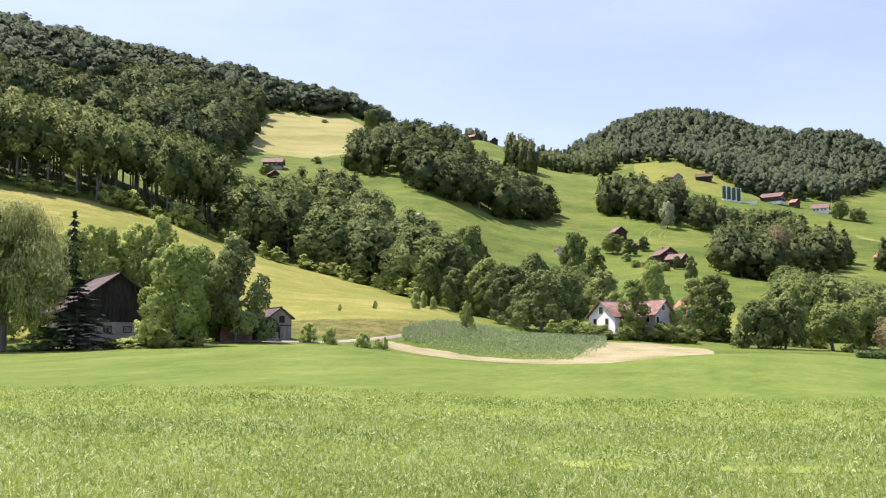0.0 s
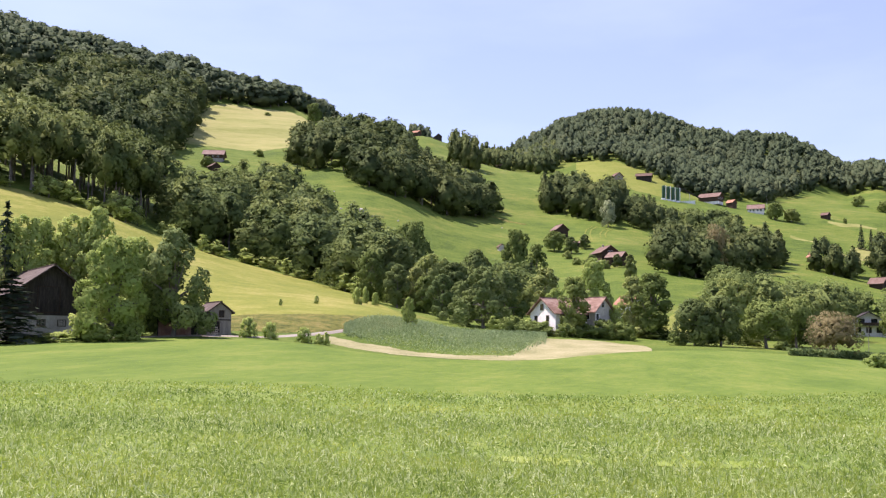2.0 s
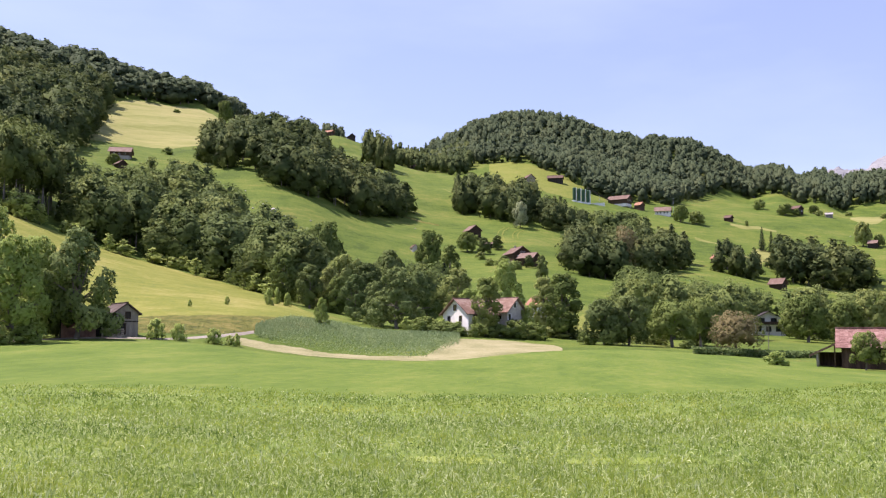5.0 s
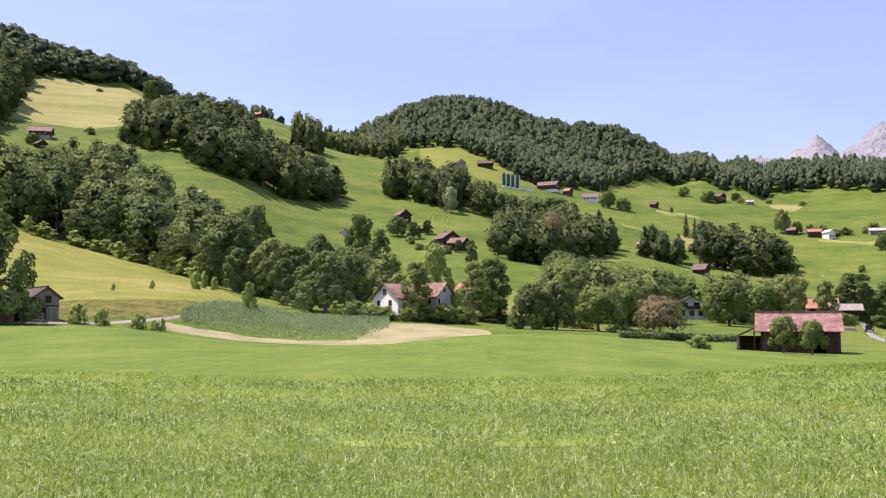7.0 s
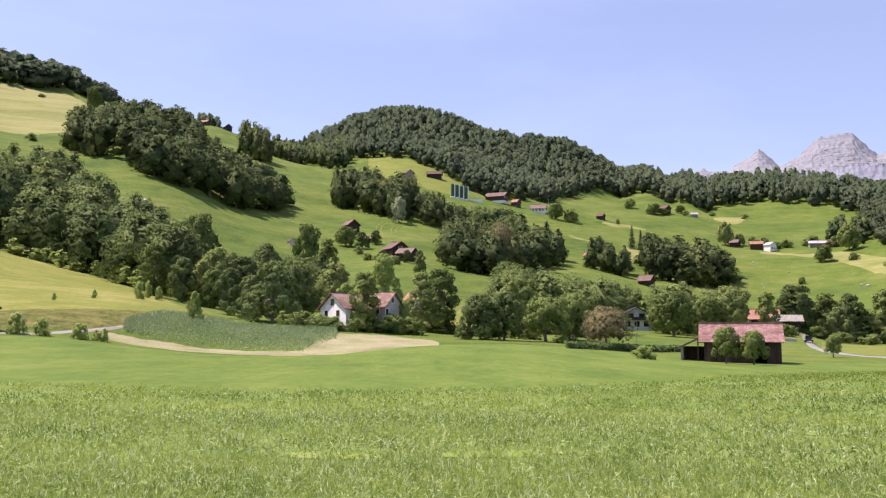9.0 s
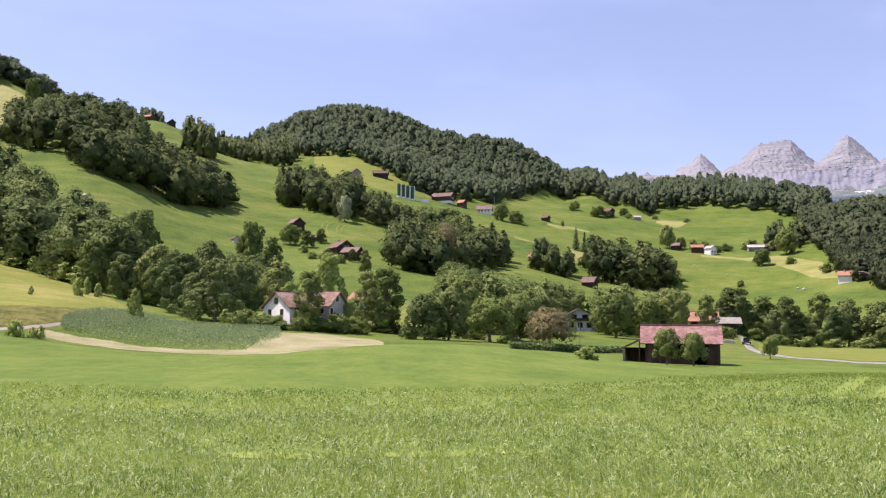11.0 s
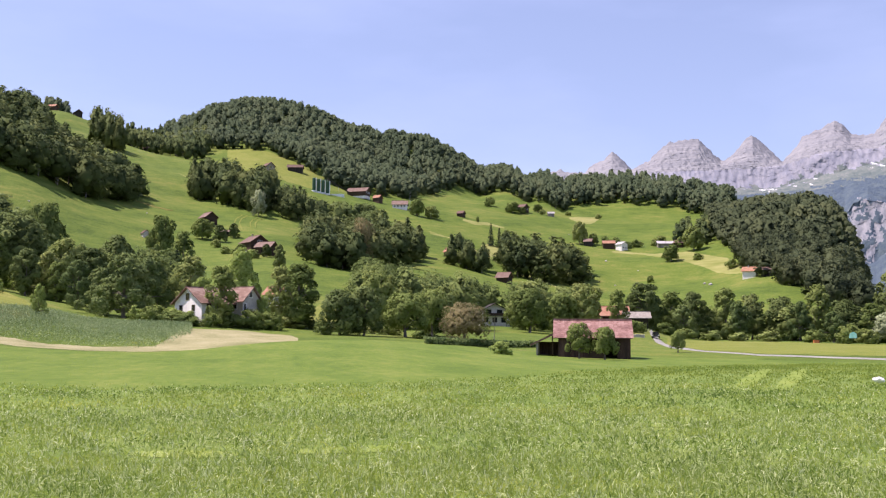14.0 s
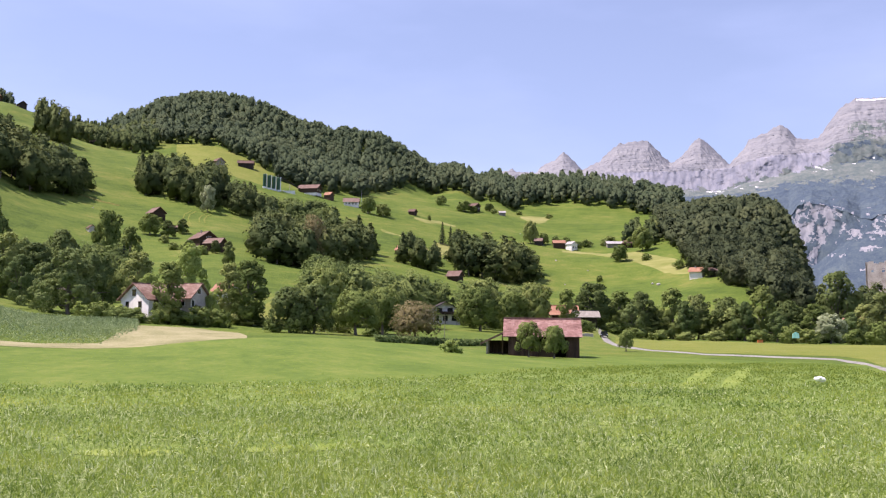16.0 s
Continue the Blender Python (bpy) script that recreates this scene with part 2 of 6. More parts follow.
# ---- lie of the land: heights on rings round the place where the camera stands ----
EYE = 2.5
COLUMNS = [-180, -120, -75, -45, -40, -35, -30, -25, -20, -15, -10, -5, 0, 5, 10, 15, 20, 25, 30, 33.5, 35.5, 40, 45, 75, 120]
RINGS = []


def ring(radius, heights):
    """One ring of the land: heights in metres, column by column."""
    RINGS.append((radius, heights))


ring(0, [0] * 25)
ring(60, [0, 0, 0.2, 0.3, 0.4, 0.4, 0.5, 0.5, 0.4, 0.2] + [0] * 15)
ring(130, [0, 0.7, 1.6, 2, 2, 2.4, 2.7, 3.1, 2.7, 1.5, 0.6, 0.5, 1.3, 1.5, 0.9, 0, -0.5, -0.6, -0.5, -0.4, -0.4, -0.4, -0.4, -0.2, -0.1])
ring(165, [0, 1.7, 3.8, 4.8, 4.8, 5.1, 5.7, 7.1, 7.8, 7.1, 3.9, 3.8, 2.8, 2.5, 1.6, 0.6, 0.2, 0.1, 0.5, 0.5, 0.5, 0.5, 0.5, 0.3, 0.1])
ring(200, [0, 4.8, 11, 13.7, 13.3, 13, 13, 12.3, 11.6, 9.8, 6.7, 6.3, 5.3, 3.5, 2.8, 2.5, 1.5, 0.9, 0.8, 0.8, 0.8, 0.8, 0.8, 0.5, 0.2])
ring(260, [0, 10.9, 25, 31.2, 29.8, 28.5, 26.2, 22, 17.9, 14.3, 11.1, 10.7, 9.3, 6.6, 5.2, 4.3, 2.5, 1.6, 1.4, 1.1, 1.1, 1.1, 1.1, 0.7, 0.2])
ring(340, [0, 20.2, 46.1, 57.6, 54.8, 50.9, 44.2, 34, 27.5, 23.9, 19.1, 19.1, 17.9, 14.4, 10.8, 8.4, 5.5, 2.5, 2.2, 1.9, 1.9, 1.9, 1.9, 1.1, 0.4])
ring(430, [8.6, 30.1, 68.9, 86.1, 82.2, 76.8, 67.5, 56.8, 52.3, 49.2, 38.6, 33.3, 34.1, 29.6, 23.5, 17.5, 13, 11.5, 10, 8.5, 7, 6.3, 6.3, 3.8, 1.3])
ring(520, [11.8, 41.2, 94.2, 117.8, 113, 105.5, 96.1, 86.7, 83, 81.1, 63.6, 52.6, 52.6, 44.3, 38.9, 28.8, 21.6, 22.5, 27.9, 22.5, 15.2, 23.4, 20.7, 12.4, 4.1])
ring(620, [15.5, 54.2, 123.8, 154.8, 147.9, 137.7, 128.6, 119.7, 117.4, 119.7, 90.7, 78.6, 76.4, 62.2, 56.7, 44.8, 35, 37.2, 46.9, 37.2, 23.1, 38.2, 32.8, 19.7, 6.6])
ring(720, [19.3, 67.4, 154.2, 192.7, 186, 176.7, 168.7, 151.6, 150.3, 154.2, 124.3, 108.8, 106.3, 94.7, 84.5, 70.6, 63, 64.2, 73.1, 61.7, 27.6, 42.8, 33.9, 20.3, 6.8])
ring(850, [24.3, 85, 194.4, 243, 233.4, 227.1, 217.6, 203.4, 200.3, 183.2, 163.1, 149.3, 149.3, 134.1, 118.9, 105.4, 93.3, 91.8, 106.9, 93.3, 32.2, 47, 39.6, 23.8, 7.9])
ring(1000, [30.8, 107.9, 246.6, 308.2, 300.6, 294.9, 287.4, 268.6, 251.8, 216.9, 200.5, 191.5, 206, 182.4, 159.1, 144.8, 132.4, 125.3, 125.3, 93.5, 37.4, 47.9, 37.4, 22.4, 7.5])
ring(1170, [36.5, 127.6, 291.8, 364.7, 360.2, 346.8, 333.6, 309.4, 279.1, 257.6, 249.1, 246.9, 279.1, 253.3, 229.9, 194.1, 187.8, 173.2, 135.8, 84.3, 39.3, 43.4, 33.1, 19.9, 6.6])
ring(1400, [37.8, 132.2, 302.1, 377.6, 377.6, 364.6, 341.2, 310.3, 287.3, 289.9, 249.4, 244.3, 310.3, 284.8, 256.9, 219.2, 209.2, 184.3, 125, 75.9, 36.7, 39.2, 26.9, 16.1, 5.4])
ring(1900, [30.2, 105.7, 241.7, 302.1, 302.1, 291.7, 273, 248.2, 229.9, 231.9, 199.5, 195.5, 248.2, 227.8, 205.5, 175.4, 167.4, 147.5, 100, 60.7, 29.4, 31.3, 21.5, 12.9, 4.3])
ring(2600, [17, 59.5, 135.9, 169.9, 169.9, 164.1, 153.5, 139.6, 129.3, 130.4, 112.2, 109.9, 139.6, 128.2, 115.6, 98.7, 94.2, 82.9, 56.2, 34.1, 16.5, 17.6, 12.1, 7.3, 2.4])
ring(4950, [20] * 25)


def slopes(xs, ys):
    """Gentle slopes for a curve through the points, with no overshoot."""
    d = np.diff(ys, axis=0) / np.diff(xs)[:, None]
    m = np.zeros_like(ys)
    m[1:-1] = np.where(d[1:] * d[:-1] > 0, 2 * d[1:] * d[:-1] / (d[1:] + d[:-1] + np.where(d[1:] * d[:-1] > 0, 0, 1)), 0)
    m[0], m[-1] = d[0], d[-1]
    return m


RADII = np.array([r for r, _ in RINGS], float)
TABLE = np.array([h for _, h in RINGS], float)
COLS3 = np.array([c - 360 for c in COLUMNS] + COLUMNS + [c + 360 for c in COLUMNS], float)
FINE = np.arange(-180, 180.01, 0.25)


def fine_table():
    ys = np.concatenate([TABLE.T] * 3)
    d = np.zeros_like(ys)
    d[1:-1] = (ys[2:] - ys[:-2]) / (COLS3[2:] - COLS3[:-2])[:, None]
    k = np.clip(np.searchsorted(COLS3, FINE, side="right") - 1, 0, len(COLS3) - 2)
    h = (COLS3[k + 1] - COLS3[k])[:, None]
    s = (FINE - COLS3[k])[:, None] / h
    return (ys[k] * (2 * s**3 - 3 * s**2 + 1) + d[k] * h * (s**3 - 2 * s**2 + s) + ys[k + 1] * (3 * s**2 - 2 * s**3) + d[k + 1] * h * (s**3 - s**2)).T


LAND = fine_table()
LAND_SLOPE = slopes(RADII, LAND)


# the crest's own ups and downs: bearing and metres
CREST = [(-180, 0), (-46, -3), (-40, -3), (-35, -5), (-33, -6), (-31, -9), (-28.3, -8), (-27, 0), (-25.5, 2), (-23.8, -2), (-22.2, -6), (-20.4, 1), (-19, -4), (-17, -6), (-13.5, 0), (-12.2, 7), (-11.5, 6), (-10.5, 0), (-8.5, -5), (-7, -11), (-6.1, -11), (-5.8, -7), (-4.75, -1), (-4.1, 6), (-3.4, 9), (-2.3, 7), (-1.3, 4), (-0.3, 0), (1.1, -6), (2.8, -3), (4.5, -6), (5.4, -3), (6.6, -6), (7.1, 1), (8.2, 1), (9.6, 4), (10.2, -1), (11.2, -7), (12.5, -16), (13.3, -8), (14.1, -1), (14.8, -3), (15.3, -11), (15.7, -6), (16.3, -1), (17.1, -5), (17.5, -11), (18.4, -5), (20, -4), (21.2, 2), (24, 1), (26.5, 0), (180, 0)]


def ground(x, y):
    """Height of the land at plan points."""
    x, y = np.asarray(x, float), np.asarray(y, float)
    r = np.clip(np.hypot(x, y), 0, RADII[-1] - 1)
    a = (np.degrees(np.arctan2(x, y)) + 180) / 0.25
    i = np.clip(a.astype(int), 0, len(FINE) - 2)
    f = a - i
    k = np.clip(np.searchsorted(RADII, r, side="right") - 1, 0, len(RADII) - 2)
    h = RADII[k + 1] - RADII[k]
    s = (r - RADII[k]) / h

    def row(j, t):
        return t[j, i] * (1 - f) + t[j, i + 1] * f

    z = row(k, LAND) * (2 * s**3 - 3 * s**2 + 1) + row(k, LAND_SLOPE) * h * (s**3 - 2 * s**2 + s)
    z = z + row(k + 1, LAND) * (3 * s**2 - 2 * s**3) + row(k + 1, LAND_SLOPE) * h * (s**3 - s**2)
    rim = np.clip((r - 900) / 220, 0, 1)
    z = z + rim * rim * (3 - 2 * rim) * np.interp(np.degrees(np.arctan2(x, y)), [c[0] for c in CREST], [c[1] for c in CREST]) * np.clip((2600 - r) / 1200, 0, 1)
    az = np.degrees(np.arctan2(x, y))
    # the steep end of the wooded hill, and the rise on which the lane's farm stands
    z = z - np.interp(az, [32.6, 33.6, 34.2, 34.9, 35.6], [0, 12, 20, 12, 0]) * np.clip((r - 450) / 250, 0, 1) * np.clip((1500 - r) / 300, 0, 1)
    z = z + 3.6 * np.exp(-(((az - 21.6) / 1.9) ** 2) - ((r - 272) / 40) ** 2)
    swell = np.clip((r - 180) / 600, 0, 1)
    return z + swell * 1.3 * (np.sin(x / 31 + np.sin(y / 47)) * np.cos(y / 37) + 0.5 * np.sin(x / 13 + y / 17))


def polar(az, r):
    """Plan point at a bearing in degrees (0 ahead, positive to the east) and a distance."""
    a = np.radians(az)
    return np.sin(a) * r, np.cos(a) * r


def spot(az, r, lift=0.0):
    x, y = polar(az, r)
    return float(x), float(y), float(ground(x, y)) + lift


# ---- mesh helpers ----
def mesh_of(name, verts, faces, mats, index=None, smooth=False, normals=None):
    """A mesh from arrays; faces is one array of equal corners or a list of such arrays."""
    groups = faces if isinstance(faces, list) else [faces]
    groups = [np.asarray(g, np.int32) for g in groups if len(g)]
    m = bpy.data.meshes.new(name)
    verts = np.asarray(verts, np.float32)
    m.vertices.add(len(verts))
    m.vertices.foreach_set("co", verts.ravel())
    loops = np.concatenate([g.ravel() for g in groups])
    sizes = np.concatenate([np.full(len(g), g.shape[1], np.int32) for g in groups])
    m.loops.add(len(loops))
    m.loops.foreach_set("vertex_index", loops)
    m.polygons.add(len(sizes))
    m.polygons.foreach_set("loop_start", np.concatenate([[0], np.cumsum(sizes)[:-1]]).astype(np.int32))
    for k in mats:
        m.materials.append(k)
    if index is not None:
        m.polygons.foreach_set("material_index", np.asarray(index, np.int32))
    m.polygons.foreach_set("use_smooth", np.full(len(sizes), bool(smooth)))
    m.update(calc_edges=True)
    if normals is not None:
        m.polygons.foreach_set("use_smooth", np.full(len(sizes), True))
        m.normals_split_custom_set_from_vertices(np.asarray(normals, np.float32).tolist())
    return m


def thing(name, at, turn=0.0, label="", category="", group="", kind=""):
    """An empty at the base of a thing, to carry its parts."""
    ob = new(name)
    ob.matrix_basis = pose(*at, 0, 0, turn)
    return tagged(ob, label, category, group, kind)


def part(name, bm, mat, parent, label="", smooth=False):
    """One bmesh as one mesh object under a thing or a part."""
    m = bpy.data.meshes.new(name)
    bm.to_mesh(m)
    bm.free()
    m.materials.append(mat)
    if smooth:
        m.polygons.foreach_set("use_smooth", [True] * len(m.polygons))
    ob = new(name, m)
    ob.parent = parent
    return tagged(ob, label)


def box(x0, y0, z0, x1, y1, z1, bm=None, bevel=0.0):
    bm = bm or bmesh.new()
    got = bmesh.ops.create_cube(bm, size=1, matrix=Matrix.LocRotScale(((x0 + x1) / 2, (y0 + y1) / 2, (z0 + z1) / 2), None, (x1 - x0, y1 - y0, z1 - z0)))
    if bevel:
        edges = list({e for v in got["verts"] for e in v.link_edges})
        bmesh.ops.bevel(bm, geom=edges, offset=bevel, segments=1, affect="EDGES")
    return bm


def prism(outline, y0, y1, bm=None):
    """An outline in x and z, drawn out from y0 to y1."""
    bm = bm or bmesh.new()
    a = [bm.verts.new((x, y0, z)) for x, z in outline]
    b = [bm.verts.new((x, y1, z)) for x, z in outline]
    bm.faces.new(a)
    bm.faces.new(b[::-1])
    for i in range(len(a)):
        j = (i + 1) % len(a)
        bm.faces.new((a[j], a[i], b[i], b[j]))
    bmesh.ops.recalc_face_normals(bm, faces=bm.faces)
    return bm


def tube(points, radii, sides=7, bm=None):
    """A tapered tube through points."""
    bm = bm or bmesh.new()
    rings = []
    for k, (p, r) in enumerate(zip(points, radii)):
        p = Vector(p)
        way = (Vector(points[min(k + 1, len(points) - 1)]) - Vector(points[max(k - 1, 0)])).normalized()
        u = way.orthogonal().normalized()
        v = way.cross(u)
        rings.append([bm.verts.new(p + r * (math.cos(t) * u + math.sin(t) * v)) for t in (2 * math.pi * i / sides for i in range(sides))])
    for a, b in zip(rings, rings[1:]):
        for i in range(sides):
            bm.faces.new((a[i], a[(i + 1) % sides], b[(i + 1) % sides], b[i]))
    bm.faces.new(rings[0][::-1])
    bm.faces.new(rings[-1])
    return bm


# ---- the ground sheet and its fields ----
def land_mesh():
    az = np.concatenate([np.arange(-180, -48, 6), np.arange(-48, 48.01, 0.5), np.arange(54, 180, 6)])
    r = np.concatenate([[0.5], np.geomspace(4, 130, 45), np.arange(134, 440, 4.0), np.arange(446, 1420, 11.0), np.geomspace(1440, 4930, 24)])
    A, R = np.meshgrid(az, r)
    x, y = polar(A, R)
    verts = np.stack([x, y, ground(x, y)], 2).reshape(-1, 3)
    n, k = len(az), len(r)
    i = np.arange(k - 1)[:, None] * n + np.arange(n)[None]
    j = np.arange(k - 1)[:, None] * n + (np.arange(n)[None] + 1) % n
    quads = np.stack([i, j, j + n, i + n], 2).reshape(-1, 4)
    verts = np.concatenate([verts, [[0, 0, float(ground(0.0, 0.0))]]])
    tip = np.stack([np.full(n, len(verts) - 1), np.roll(np.arange(n), -1), np.arange(n)], 1)
    return mesh_of("ground", verts, [quads, tip], [MEADOW], smooth=True)


tagged(new("ground", land_mesh()), "green alpine valley floor rising to steep meadow slopes", "ground", kind="structure")


def wavering(xs, ys, az, wobble, seed):
    v = np.interp(az, xs, ys)
    return v + wobble * (np.sin(az * 2.1 + seed) + 0.6 * np.sin(az * 5.3 + 2 * seed) + 0.4 * np.sin(az * 11.7 + seed))


def field(name, near, far, mat, lift, label, category, wobble=0.6, step=0.25, rows=None, kind="structure"):
    """A field between two edges, each given as bearings and distances; it follows the land."""
    az = np.arange(near[0][0], near[0][-1] + 1e-6, step)
    lo, hi = np.maximum(wavering(*near, az, wobble, len(name)), 0.002), wavering(*far, az, wobble, len(label))
    hi = np.maximum(hi, lo + 0.05)
    k = rows or int(np.clip((hi - lo).max() / 4, 3, 90))
    s = np.linspace(0, 1, k)[:, None]
    R = lo[None] * (1 - s) + hi[None] * s
    x, y = polar(np.broadcast_to(az, R.shape), R)
    edge = np.minimum(np.minimum(s, 1 - s) * 12, 1) * np.ones_like(R)
    verts = np.stack([x, y, ground(x, y) + lift * edge + 0.02], 2).reshape(-1, 3)
    n = len(az)
    i = (np.arange(k - 1)[:, None] * n + np.arange(n - 1)[None]).ravel()
    quads = np.stack([i, i + 1, i + 1 + n, i + n], 1)
    return tagged(new(name, mesh_of(name, verts, quads, [mat], smooth=True)), label, category, kind=kind)


FIELD_EDGE = ([-180, -60, -38, -30, -17, -4, 6, 8, 14, 20.6, 27, 31.7, 35.6, 37.8, 42, 46, 60, 180], [50, 50, 52, 50, 47.6, 46, 48, 50, 57, 76, 97, 115, 109, 77, 60, 51, 46, 46])
field("field", ([-180, 180], [-0.6, -0.6]), FIELD_EDGE, CROP_BED, 0.05, "young cereal field of pale green stalks", "field", wobble=0.2, step=1.0)
field("field", (FIELD_EDGE[0][1:-1], [r - 0.6 for r in FIELD_EDGE[1][1:-1]]), ([-60, -46, -38, -30, -21.5, -18.9, -13.5, -6.4, 1.9, 6, 10.7, 20, 28, 38, 46, 60], [121, 121, 121, 126, 128, 127, 122, 128, 142, 150, 156, 150, 140, 118, 60, 50]), NEAR_GRASS, 0.03, "bright green smooth grass strip beyond the cereal", "field", wobble=0.25)
field("meadow", ([-46, -38, -25, -20, -15, -13], [142, 142, 142, 142, 150, 160]), ([-46, -40, -35, -31.7, -27, -25, -21.6, -18.6, -15.2, -13], [346, 344, 345, 346, 344, 342, 335, 316, 268, 200]), DRY_MEADOW, 0.1, "yellowish sunburnt hillside meadow, freshly grazed", "meadow")
field("bank", ([-26, -20, -16, -13], [140, 141, 148, 158]), ([-26, -20, -16, -13], [160, 162, 164, 165]), BANK_GRASS, 0.25, "rough steep grass bank below the meadow terrace", "bank", wobble=0.4)
field("meadow", ([-27, -24, -22, -18.6], [660, 690, 690, 720]), ([-27, -24.3, -22, -19.2, -18.6], [800, 890, 905, 900, 870]), HAY_MEADOW, 0.35, "pale mown hay meadow high on the slope", "meadow", wobble=3)
field("stubble", ([-18, -13.5, -6.4, -2, 1.9], [136, 127, 129, 134, 143]), ([-18, -16, -12, -6.4, -4.5, -1, 1.4, 1.9], [142, 140, 137, 140, 164, 170, 162, 146]), STUBBLE, 0.08, "dry straw-coloured cut strip of field", "field", wobble=0.4)
field("path", ([-46, -38.8, -32.1, -26.1, -21.5, -18.5, -16.5], [126, 126.5, 128.5, 130.5, 132, 140, 146]), ([-46, -38.8, -32.1, -26.1, -21.5, -18.5, -16.5], [128.6, 129.2, 131.2, 133.2, 134.6, 142.6, 148.6]), GRAVEL, 0.1, "narrow pale gravel farm track", "path", wobble=0.1, rows=4)
LANE = [22.1, 22.35, 22.8, 23.5, 25.5, 28.6, 32, 35.6, 37, 38, 42, 46]
field("road", (LANE, [330, 262, 212, 186, 168, 149, 143, 138, 118, 84, 66, 56]), (LANE, [352, 310, 245, 201, 172, 152, 146, 142, 132, 104, 82, 70]), ASPHALT, 0.1, "narrow pale asphalt lane curving across the fields", "road", wobble=0.05, rows=5)
field("meadow", (LANE[3:], [202, 176, 156, 150, 150, 142, 115, 86, 72]), (LANE[3:], [240, 285, 285, 280, 275, 274, 272, 270, 268]), PALE_MEADOW, 0.06, "yellow-green dry meadow before the tree row", "meadow", wobble=0.4)
field("field", ([17.9, 18.6, 19.3, 19.8], [934, 906, 915, 958]), ([17.9, 18.9, 19.4, 19.8], [942, 962, 980, 984]), HAY_MEADOW, 0.3, "pale mown patch on the far slope", "field", wobble=2)
field("field", ([20.4, 22, 23.5, 25, 27, 28.2], [742, 735, 715, 678, 632, 615]), ([20.4, 22, 23.5, 25, 27, 28.2], [748, 744, 738, 735, 672, 630]), HAY_MEADOW, 0.3, "pale mown strip above a farmhouse", "field", wobble=1.5)
field("path", ([9.5, 11, 13.5, 15.5, 17.5], [700, 690, 640, 590, 560]), ([9.5, 11, 13.5, 15.5, 17.5], [706, 696, 646, 596, 566]), HAY_MEADOW, 0.25, "pale track across the far meadow", "path", wobble=1.5, rows=3)
field("meadow", ([-2.6, -1, 1, 3.5], [860, 815, 800, 800]), ([-2.6, -1, 1, 2.4, 3.5], [960, 955, 915, 890, 840]), PALE_MEADOW, 0.3, "light yellow-green pasture below the wooded hill", "meadow", wobble=2)
field("meadow", ([2.2, 3, 4, 5.2], [236, 228, 228, 240]), ([2.2, 3, 4, 5.2], [262, 318, 330, 280]), PALE_MEADOW, 0.2, "dry pale grass slope between the trees", "meadow", wobble=1.0)
field("ditch", ([-8.6, -7.6, -6.7, -5.6], [640, 632, 625, 622]), ([-8.6, -7.6, -6.7, -5.6], [645, 638, 630, 626]), BANK_GRASS, 0.5, "rough dark grass line along a ditch", "ditch", wobble=1.5, rows=4)
field("field", ([12.6, 13.0, 13.5, 14.0], [668, 652, 660, 680]), ([12.6, 13.0, 13.5, 14.0], [690, 700, 698, 692]), HAY_MEADOW, 0.3, "bare pale patch beside a wood", "field", wobble=1.5)
field("path", ([11.5, 12.2, 13.0, 14.0], [784, 778, 788, 790]), ([11.5, 12.2, 13.0, 14.0], [793, 790, 804, 802]), HAY_MEADOW, 0.3, "pale mown strip on the far slope", "path", wobble=1.2, rows=4)
def cart_track(points, label):
    """Two pale wheel ruts side by side up a slope, through bearings and distances."""
    p = np.array([polar(*q) for q in points])
    t = np.linspace(0, len(p) - 1, 22)
    x, y = np.interp(t, np.arange(len(p)), p[:, 0]), np.interp(t, np.arange(len(p)), p[:, 1])
    dx, dy = np.gradient(x), np.gradient(y)
    long = np.hypot(dx, dy)
    verts, quads = [], []
    for side in (-1.5, 1.5):
        for edge in (-0.4, 0.4):
            ex, ey = x - dy / long * (side + edge), y + dx / long * (side + edge)
            verts.append(np.stack([ex, ey, ground(ex, ey) + 0.25], 1))
    i = np.arange(21)
    for k in (0, 44):
        quads.append(np.stack([k + i, k + i + 22, k + i + 23, k + i + 1], 1))
    tagged(new("cart_track", mesh_of("cart_track", np.concatenate(verts), np.concatenate(quads), [PALE_MEADOW])), label, "path", kind="structure")


cart_track([(-1.8, 560), (-1.95, 590), (-1.85, 615), (-1.5, 634)], "pale curved cart track on the slope")
cart_track([(-1.0, 575), (-1.05, 595), (-0.9, 615), (-0.6, 628)], "pale curved cart track on the slope")
field("trail", ([-5.4, -4.6, -3.8], [800, 770, 760]), ([-5.4, -4.6, -3.8], [803, 773, 763]), HAY_MEADOW, 0.25, "faint pale cattle trail near the saddle", "path", wobble=1.5, rows=3)


# ---- trees ----
def unit(p):
    return p / np.maximum(np.linalg.norm(p, axis=-1, keepdims=True), 1e-9)


def ball_shape():
    """An eight-sided lump, the hidden inner mass of a bough."""
    v = np.array([(1, 0, 0), (-1, 0, 0), (0, 1, 0), (0, -1, 0), (0, 0, 1), (0, 0, -1)], float)
    f = np.array([(a, b, c) if s > 0 else (b, a, c) for a, b, c, s in ((0, 2, 4, 1), (2, 1, 4, 1), (1, 3, 4, 1), (3, 0, 4, 1), (0, 2, 5, -1), (2, 1, 5, -1), (1, 3, 5, -1), (3, 0, 5, -1))])
    return v, f


